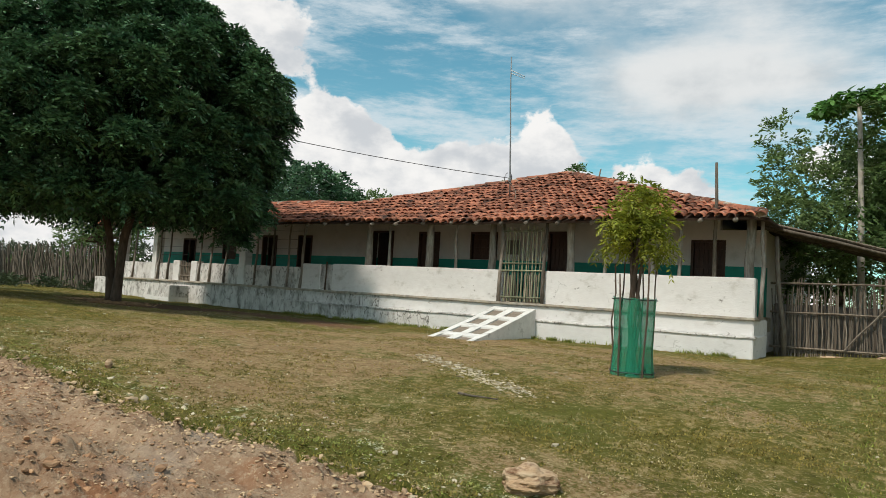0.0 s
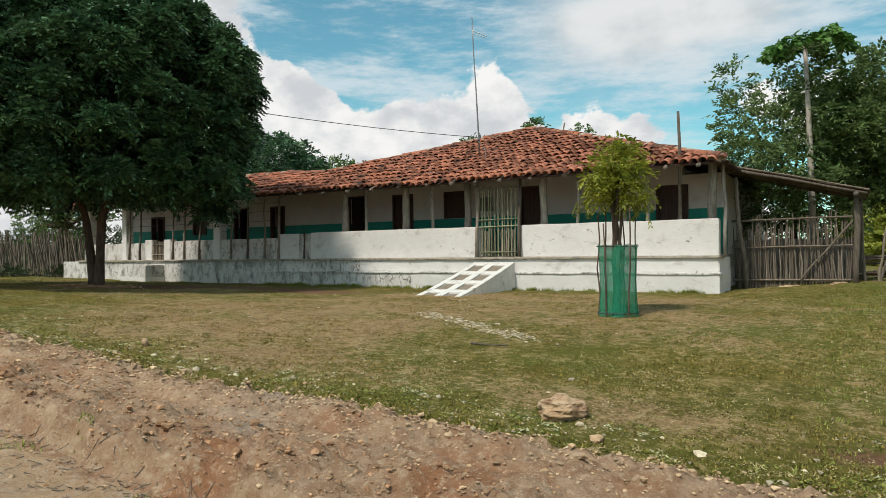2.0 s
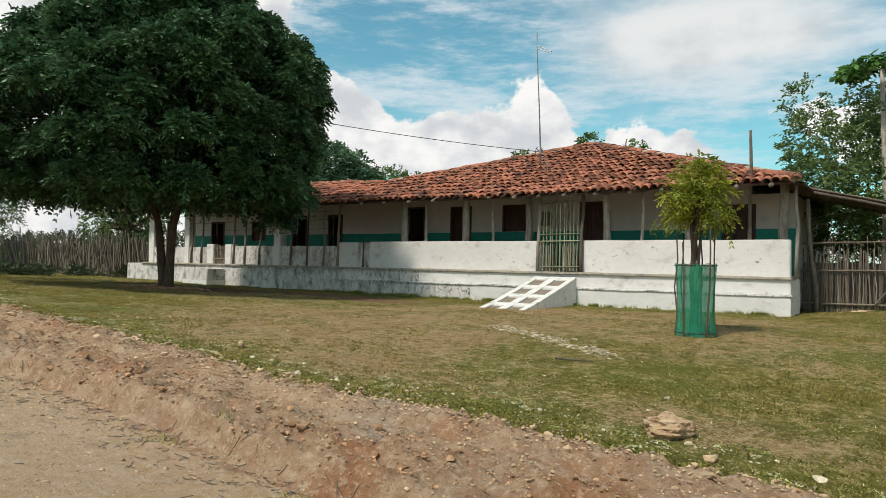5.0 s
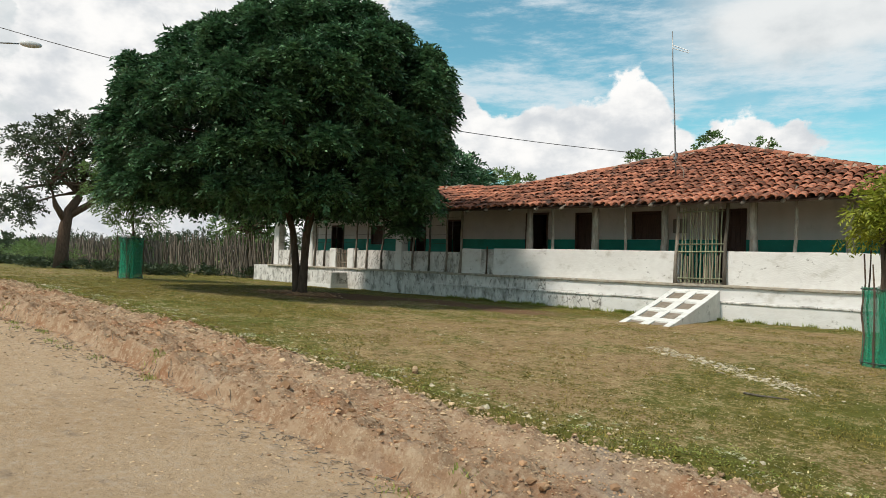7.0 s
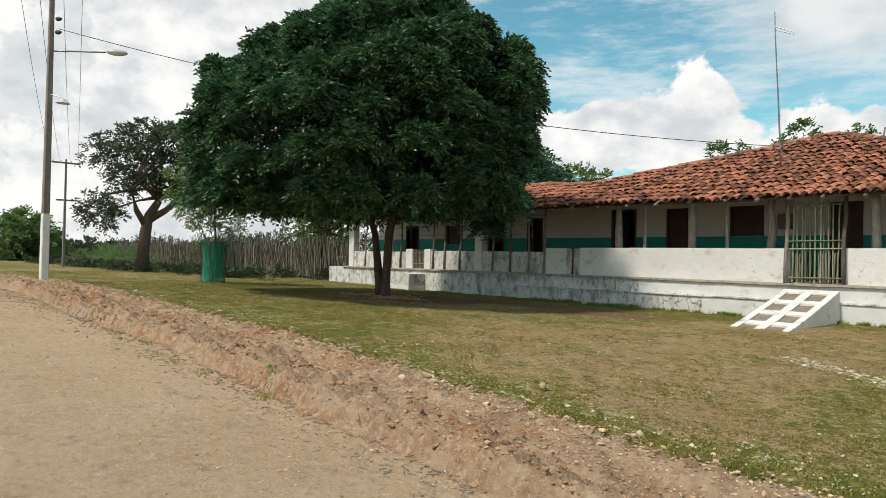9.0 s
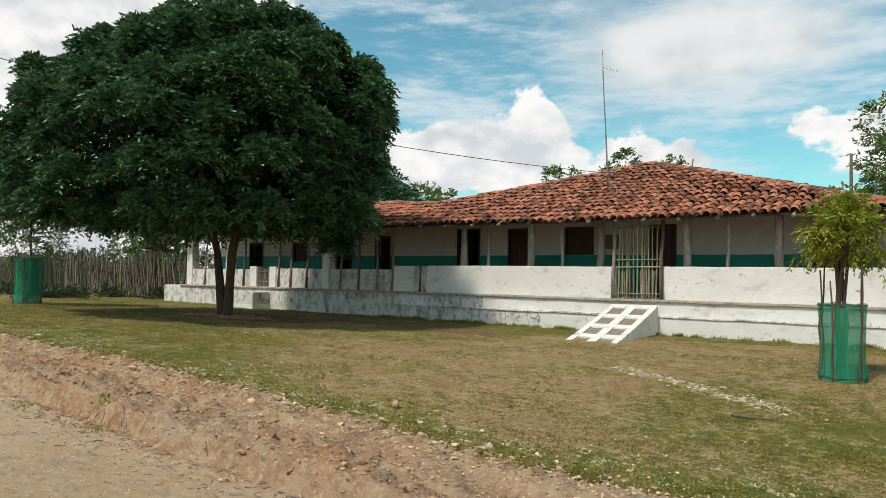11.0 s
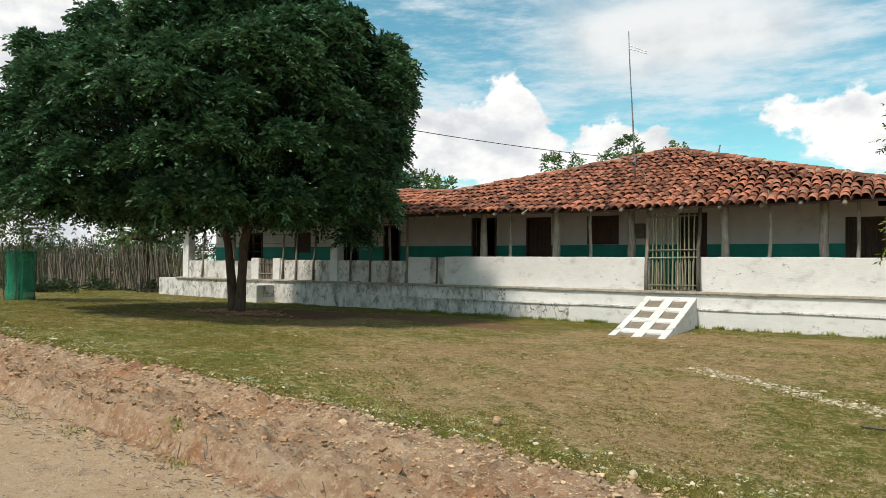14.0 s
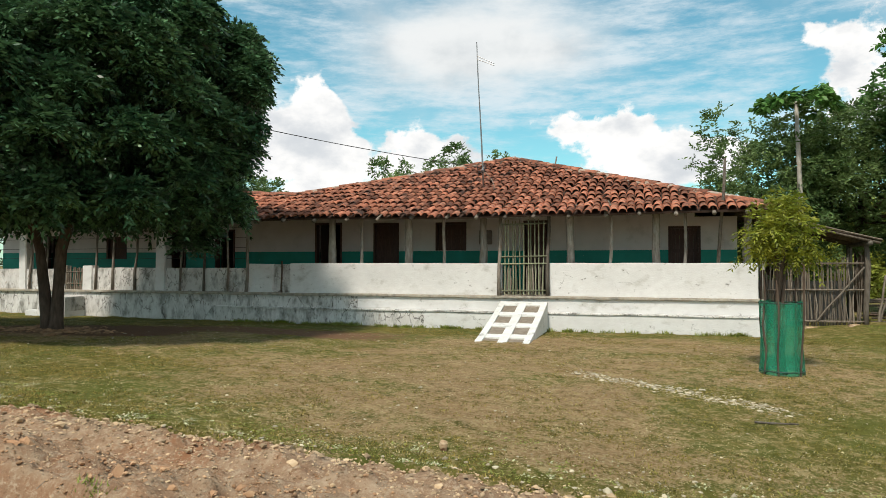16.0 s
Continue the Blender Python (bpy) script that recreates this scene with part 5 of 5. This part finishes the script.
for i in range(46):
    x = 1.4 + i * 0.19 + rng.uniform(-0.1, 0.1)
    k = rng.uniform(0.9, 1.9)
    under(stick("stake", (x, 21.15, -0.3), (x + rng.gauss(0.08, 0.22), 21.1 + rng.uniform(-0.1, 0.2), -0.2 + k), 0.035, 0.025, M_STICK, None, 0.04, 640 + i, 6), woven)

# low block of raw bricks with a plank on top
stack = thing("brick_stack", (5.0, 18.6, -0.4), "low stack of raw clay bricks with a plank on top", "brick stack")
bpy.context.view_layer.update()
brick_me = bpy.data.meshes.new("brick")
bm = bmesh.new()
bmesh.ops.create_cube(bm, size=1)
bmesh.ops.scale(bm, vec=(0.23, 0.11, 0.065), verts=bm.verts[:])
bmesh.ops.bevel(bm, geom=bm.edges[:], offset=0.006, segments=1, affect="EDGES")
bm.to_mesh(brick_me)
bm.free()
brick_me.materials.append(M_BRICK)
for row in range(7):
    for k in range(13):
        ob = new("brick", brick_me)
        ob.matrix_world = pose(3.72 + 0.243 * k + (0.12 if row % 2 else 0) + rng.uniform(-0.02, 0.02), 18.45 + rng.uniform(-0.03, 0.03), land(5, 18.5) + 0.02 + 0.076 * row, rng.uniform(-3, 3), 0, rng.uniform(-5, 5))
        under(ob, stack)
under(part("core", rough_box(3.75, 6.8, 18.46, 19.1, -0.7, land(5, 18.5) + 0.47, 0.5, 0.01), M_CLOD), stack)
under(part("plank", rough_box(3.68, 6.95, 18.36, 18.7, land(5, 18.5) + 0.52, land(5, 18.5) + 0.57, 0.4, 0.008), M_GREYWOOD), stack)


def power_pole(at, h, label, lamp, white):
    e = thing("power_pole", pose(*at, -0.5, 0, 0), label, "utility pole")
    bm = bmesh.new()
    bmesh.ops.create_cube(bm, size=1)
    for v in bm.verts:
        k = 1 - 0.4 * (v.co.z + 0.5)
        v.co = Vector((v.co.x * 0.23 * k, v.co.y * 0.19 * k, (v.co.z + 0.5) * (h - white) + white))
    bmesh.ops.bevel(bm, geom=bm.edges[:], offset=0.02, segments=1, affect="EDGES")
    part("shaft", bm, M_CONCRETE, e)
    if white:
        bm = bmesh.new()
        bmesh.ops.create_cube(bm, size=1)
        for v in bm.verts:
            k = 1.09 - 0.07 * (v.co.z + 0.5)
            v.co = Vector((v.co.x * 0.235 * k, v.co.y * 0.195 * k, (v.co.z + 0.5) * (white + 0.4) - 0.4))
        bmesh.ops.bevel(bm, geom=bm.edges[:], offset=0.02, segments=1, affect="EDGES")
        part("painted_foot", bm, M_POLEWHITE, e, "whitewashed foot of the pole")
    part("crossarm", rough_box(-0.06, 0.06, -1.0, 1.0, h - 0.35, h - 0.23, 0.5, 0.004), M_CONCRETE, e)
    for y in (-0.9, -0.35, 0.35, 0.9):
        raw("insulator", *rod_data([(0, y, h - 0.23), (0, y, h - 0.16), (0, y, h - 0.1)], [0.03, 0.05, 0.02], 8), M_GLASS, e)
    if not lamp:
        part("crossarm", rough_box(-0.06, 0.06, -0.62, 0.62, h * 0.62, h * 0.62 + 0.12, 0.5, 0.004), M_CONCRETE, e)
    if lamp:
        z = h * lamp
        stick("lamp_arm", (0.05, 0, z), (0.7, 1.35, z + 0.12), 0.028, 0.022, M_METAL, e, 0.01, 1, 8)
        bm = bmesh.new()
        bmesh.ops.create_uvsphere(bm, u_segments=14, v_segments=8, radius=0.5, matrix=pose(0.84, 1.62, z + 0.14, 0, 0, 62) @ Matrix.Diagonal((0.62, 0.26, 0.2, 1)))
        part("lamp_head", bm, M_GLASS, e, "grey oval street lamp head", True)
        stick("small_arm", (0.05, 0, z - 1.3), (0.42, 0.25, z - 1.42), 0.015, 0.013, M_METAL, e, 0.01, 2, 6)
        bm = bmesh.new()
        bmesh.ops.create_cone(bm, segments=14, radius1=0.2, radius2=0.05, depth=0.14, cap_ends=True, matrix=pose(0.45, 0.27, z - 1.52))
        part("shade", bm, M_GLASS, e, "round enamel lamp shade")
        for q in (0.55, 0.95):
            raw("insulator", *rod_data([(0.16, 0.1, z + q), (0.22, 0.14, z + q), (0.3, 0.19, z + q)], [0.05, 0.07, 0.04], 8), M_WIRE, e)
    return e


POLE = (-24.3, 5.15)
power_pole((*POLE, surface(*POLE)), 9.4, "concrete power pole with white foot and street lamp", 0.725, 1.95)
power_pole((-59, 14.0, land(-59, 14) - 0.2), 8.4, "distant thin power pole with crossarm", 0, 0.0)


def cable(name, a, b, sag, r, label):
    a, b = Vector(a), Vector(b)
    pts = [a.lerp(b, i / 24) - Vector((0, 0, sag * 4 * (i / 24) * (1 - i / 24))) for i in range(25)]
    return tagged(raw(name, *rod_data(pts, [r] * 25, 5), M_WIRE), label, "cable")


zl = surface(*POLE)
cable("cable", (POLE[0] + 0.3, POLE[1] + 0.2, zl + 7.45), (-9.23, 20.6, 4.42), 0.6, 0.011, "thin black service cable from pole to roof")
for y in (-0.9, -0.35, 0.35, 0.9):
    cable("power_line", (POLE[0], POLE[1] + y, zl + 9.3), (-59, 14.0 + y, land(-59, 14) + 8.1), 0.7, 0.009, "overhead power line between poles")


def boulder(name, at, size, seed, label, sub=3, mat=M_STONE):
    bm = bmesh.new()
    bmesh.ops.create_icosphere(bm, subdivisions=sub, radius=1)
    for v in bm.verts:
        n = v.co.normalized()
        k = 1 + 0.28 * noise.noise(n * 1.6 + Vector((seed, 0, 0))) + 0.10 * noise.noise(n * 5 + Vector((0, seed, 0))) + 0.05 * noise.noise(n * 13 + Vector((0, 0, seed)))
        v.co = Vector((n.x * size[0], n.y * size[1], n.z * size[2])) * k
        lay = size[2] * 0.45
        v.co.x *= 1 + 0.025 * math.sin(v.co.z / lay * 6.0 + n.x * 1.5)
        v.co.y *= 1 + 0.05 * math.sin(v.co.z / lay * 6.0 + n.x * 1.5)
    ob = part(name, bm, mat)
    ob.matrix_world = pose(*at, 0, 0, seed * 40)
    return tagged(ob, label, "rock")


boulder("rock", (-1.05, 6.75, surface(-1.05, 6.75) + 0.07), (0.22, 0.15, 0.115), 1, "rough layered tan limestone rock on the grass", 4)
boulder("rock", (-0.6, 6.35, surface(-0.6, 6.35) + 0.02), (0.07, 0.055, 0.04), 2, "small pale rounded stone", 2)
boulder("rock", (-6.35, 6.37, surface(-6.35, 6.37) + 0.04), (0.05, 0.04, 0.06), 3, "small pale upright stone in weeds", 2)
boulder("rock", (2.2, 11.2, surface(2.2, 11.2) + 0.03), (0.13, 0.09, 0.06), 4, "flat pale stone lying in grass", 2)
boulder("rock", (-0.1, 20.15, land(-0.1, 20.1) + 0.02), (0.42, 0.16, 0.05), 5, "flat pale stone slab before the yard gate", 2)
boulder("rock", (0.85, 20.2, land(0.85, 20.2) + 0.02), (0.35, 0.14, 0.05), 6, "flat pale stone slab before the yard gate", 2)
stick("branch", (-3.2, 9.0, surface(-3.2, 9.0) + 0.03), (-2.7, 9.1, surface(-2.7, 9.1) + 0.03), 0.016, 0.010, M_STICK, None, 0.03, 7, 6, n=4)
tagged(bpy.data.objects["branch"], "dry fallen branch lying on the grass", "branch")


def scatter(name, count, place, size, mat, label, seed, flat=0.6):
    """Many small uneven stones as one mesh."""
    rng = random.Random(seed)
    base = bmesh.new()
    bmesh.ops.create_icosphere(base, subdivisions=1, radius=1)
    bv = np.array([v.co for v in base.verts])
    bf = [[v.index for v in f.verts] for f in base.faces]
    base.free()
    nr = np.random.default_rng(seed)
    V, F = [], []
    for i in range(count):
        x, y = place(rng)
        s = size * rng.lognormvariate(0, 0.42)
        v = bv * (1 + nr.normal(0, 0.27, (len(bv), 1))) * (s * rng.uniform(0.7, 1.3), s * rng.uniform(0.7, 1.3), s * flat)
        a = rng.uniform(0, 6.28)
        c, q = math.cos(a), math.sin(a)
        v = np.stack([v[:, 0] * c - v[:, 1] * q + x, v[:, 0] * q + v[:, 1] * c + y, v[:, 2] + surface(x, y) + s * 0.1], 1)
        o = len(V)
        V.extend(v.tolist())
        F.extend([tuple(k + o for k in f) for f in bf])
    return tagged(raw(name, V, F, mat), label, "stones", kind="stuff")


def along(lo, hi, y, spread):
    return lambda r: (lo + (hi - lo) * r.random() ** 0.8, y + r.gauss(0, spread))


scatter("gravel", 17000, lambda r: (lambda x: (x, GRASS_EDGE - 0.25 + 0.08 * max(0.0, x + 4) + r.gauss(0, 0.22)))(3 - 27 * r.random() ** 0.8), 0.0095, M_GRAVEL, "pale gravel along the grass edge", 81)
scatter("pebbles", 700, lambda r: (lambda x: (x, GRASS_EDGE + 0.35 + 0.08 * max(0.0, x + 4) + r.gauss(0, 0.4)))(3 - 25 * r.random() ** 0.8), 0.015, M_PEBBLE, "white stones among the weeds", 82)
scatter("soil_lumps", 15000, along(3, -24, 4.35, 0.42), 0.0085, M_CLOD, "crumbly orange soil clods on the verge", 83)
scatter("verge_gravel", 24000, along(3, -26, 4.45, 0.45), 0.0062, M_GRAVEL, "fine tan gravel over the dug verge", 101)
scatter("clods", 380, lambda r: (3 - 27 * r.random() ** 0.8, ROAD_EDGE + 0.2 + abs(r.gauss(0, 0.3))), 0.027, M_CLOD, "hard lumps of dug orange soil", 102, 0.7)
scatter("ridge_stones", 420, lambda r: (lambda x: (x, GRASS_EDGE - 0.2 + 0.08 * max(0.0, x + 4) + r.gauss(0, 0.2)))(3 - 27 * r.random() ** 0.8), 0.022, M_GRAVEL, "tan stones on the gravel ridge", 103, 0.7)
scatter("road_grit", 11000, along(2, -21, 2.75, 0.65), 0.0055, M_GRAVEL, "loose grit on the dirt road", 84)
scatter("yard_pebbles", 700, lambda r: (r.uniform(-16, 4), r.uniform(6, 16)), 0.011, M_PEBBLE, "scattered pebbles on the yard", 85)
scatter("mortar_spill", 900, lambda r: (lambda t: (-5.5 + 2.8 * t + r.gauss(0, 0.14), 11.4 - 1.6 * t + r.gauss(0, 0.13)))(r.random()), 0.0135, M_PEBBLE, "trail of pale rubble on the yard", 86, 0.35)

scatter("pale_patch", 160, lambda r: (2.5 + r.gauss(0, 0.35), 16.6 + r.gauss(0, 0.16)), 0.02, M_PEBBLE, "patch of pale rubble in the grass", 87, 0.3)

def litter(name, count, place, length, r0, mat, label, seed):
    """Dry twigs and stalks lying about, as one mesh."""
    rng = random.Random(seed)
    rods = []
    for i in range(count):
        x, y = place(rng)
        a, k = rng.gauss(0, 0.6), length * rng.uniform(0.4, 1.5)
        dx, dy = math.cos(a) * k, math.sin(a) * k
        p, q = (x, y, surface(x, y) + 0.006), (x + dx, y + dy, surface(x + dx, y + dy) + rng.uniform(0.004, 0.02))
        rods.append(rod_data(*stick_line(p, q, r0, r0 * 0.6, 0.01, rng, 3), 4))
    return tagged(raw(name, *joined(rods), mat), label, "litter", kind="stuff")


litter("leaf_litter", 2200, lambda r: (1 - 24 * r.random() ** 0.85, ROAD_EDGE + 0.02 - abs(r.gauss(0, 0.30)) + r.gauss(0, 0.06)), 0.06, 0.0035, M_STICKS, "dry stalks and twigs along the road edge", 88)
scatter("root_soil", 700, lambda r: (-17.9 + r.gauss(0, 0.7), 12.8 + r.gauss(0, 0.45)), 0.035, M_CLOD, "crumbled brown soil round the tree foot", 89, 0.45)


def grass(name, count, place, h, w, mat, label, seed, blades=5, rise=1.0, patchy=0.0):
    """Tufts of short blades as one mesh of triangles."""
    r = np.random.default_rng(seed)
    rng = random.Random(seed)
    P = []
    while len(P) < count:
        x, y = place(rng)
        road, verge, bare = soil_weights(x, y)
        if patchy and rng.random() > 0.5 + patchy * (noise.noise((x * 0.5, y * 0.8, seed)) + 0.7 * noise.noise((x * 1.9, y * 2.7, seed + 5))):
            continue
        if road + verge < 0.3 and rng.random() > bare * 0.75 + 0.9 * mould_shade(x, y):
            P.append((x, y, surface(x, y) - 0.005))
    P = np.repeat(np.array(P), blades, 0)
    n = len(P)
    P[:, :2] += r.normal(0, 0.03, (n, 2))
    a = r.uniform(0, 6.28, n)
    d = np.stack([np.cos(a), np.sin(a), np.zeros(n)], 1)
    s = np.stack([-np.sin(a), np.cos(a), np.zeros(n)], 1) * w * r.uniform(0.6, 1.3, (n, 1))
    hh = h * r.uniform(0.5, 1.4, (n, 1))
    tip = P + d * hh * r.uniform(0.2, 1.1, (n, 1)) / rise + np.array([0, 0, rise]) * hh
    return tagged(quads(name, np.stack([P - s, P + s, tip], 1), mat, n=3), label, "grass", kind="stuff")


grass("grass", 46000, lambda r: (-24 + 32 * r.random() ** 0.8, 5.5 + 13 * r.random() ** 1.3), 0.021, 0.008, M_GRASS, "short patchy dry-green grass", 91, patchy=1.3)
grass("dry_grass", 30000, lambda r: (-24 + 30 * r.random() ** 0.8, 5.7 + 12 * r.random() ** 1.4), 0.018, 0.007, M_STRAW, "flattened straw-coloured dry grass", 96, 4, 0.6, 1.6)
grass("tall_grass", 5000, lambda r: (r.uniform(0.8, 12), r.uniform(5.5, 20)), 0.04, 0.008, M_WEED, "longer green grass", 92)
WEED_SPOTS = [random.Random(k).uniform(-16.5, -1.6) for k in range(46)]
grass("wall_weeds", 900, lambda r: (r.choice(WEED_SPOTS) + r.gauss(0, 0.10), 18.2 + r.gauss(0, 0.05)), 0.09, 0.014, M_WEED, "weeds along the foot of the wall", 93, 4)
WEED_CLUMPS = [(random.Random(k + 300).uniform(-22, 3), GRASS_EDGE + 0.25 + abs(random.Random(k + 700).gauss(0, 0.45))) for k in range(170)]
grass("verge_weeds", 4200, lambda r: (lambda c: (c[0] + r.gauss(0, 0.16), c[1] + 0.08 * max(0.0, c[0] + 4) + r.gauss(0, 0.07)))(r.choice(WEED_CLUMPS)), 0.02, 0.014, M_WEED, "creeping light green weeds at the grass edge", 94, 6, 0.5)
PALE_CLUMPS = [(random.Random(k + 1300).uniform(-22, 3), GRASS_EDGE + 0.3 + abs(random.Random(k + 1700).gauss(0, 0.5))) for k in range(170)]
grass("pale_weeds", 1000, lambda r: (lambda c: (c[0] + r.gauss(0, 0.06), c[1] + 0.08 * max(0.0, c[0] + 4) + r.gauss(0, 0.03)))(r.choice(PALE_CLUMPS)), 0.022, 0.016, M_PALEWEED, "small pale-leaved weeds scattered at the grass edge", 97, 7, 0.5)
grass("left_grass", 6000, lambda r: (r.uniform(-44, -20), r.uniform(6, 19)), 0.035, 0.010, M_GRASS, "grass below the stick fence", 95)
TUFTS = [(random.Random(k + 40).uniform(-18, -2), random.Random(k + 90).uniform(3.45, 3.85)) for k in range(16)]


def edge_tufts():
    """Small green weeds rooted where the road meets the verge."""
    r, rng = np.random.default_rng(77), random.Random(77)
    P = []
    for x, y in TUFTS:
        for i in range(rng.randint(25, 70)):
            px, py = x + rng.gauss(0, 0.10), y + rng.gauss(0, 0.05)
            P.append((px, py, surface(px, py) - 0.004))
    P = np.array(P)
    n = len(P)
    a = r.uniform(0, 6.28, n)
    d = np.stack([np.cos(a), np.sin(a), np.zeros(n)], 1)
    s = np.stack([-np.sin(a), np.cos(a), np.zeros(n)], 1) * 0.007
    hh = 0.04 * r.uniform(0.5, 1.4, (n, 1))
    tip = P + d * hh * 0.8 + np.array([0, 0, 1.0]) * hh
    return tagged(quads("edge_weeds", np.stack([P - s, P + s, tip], 1), M_WEED, n=3), "small green weeds at the road edge", "grass", kind="stuff")


edge_tufts()
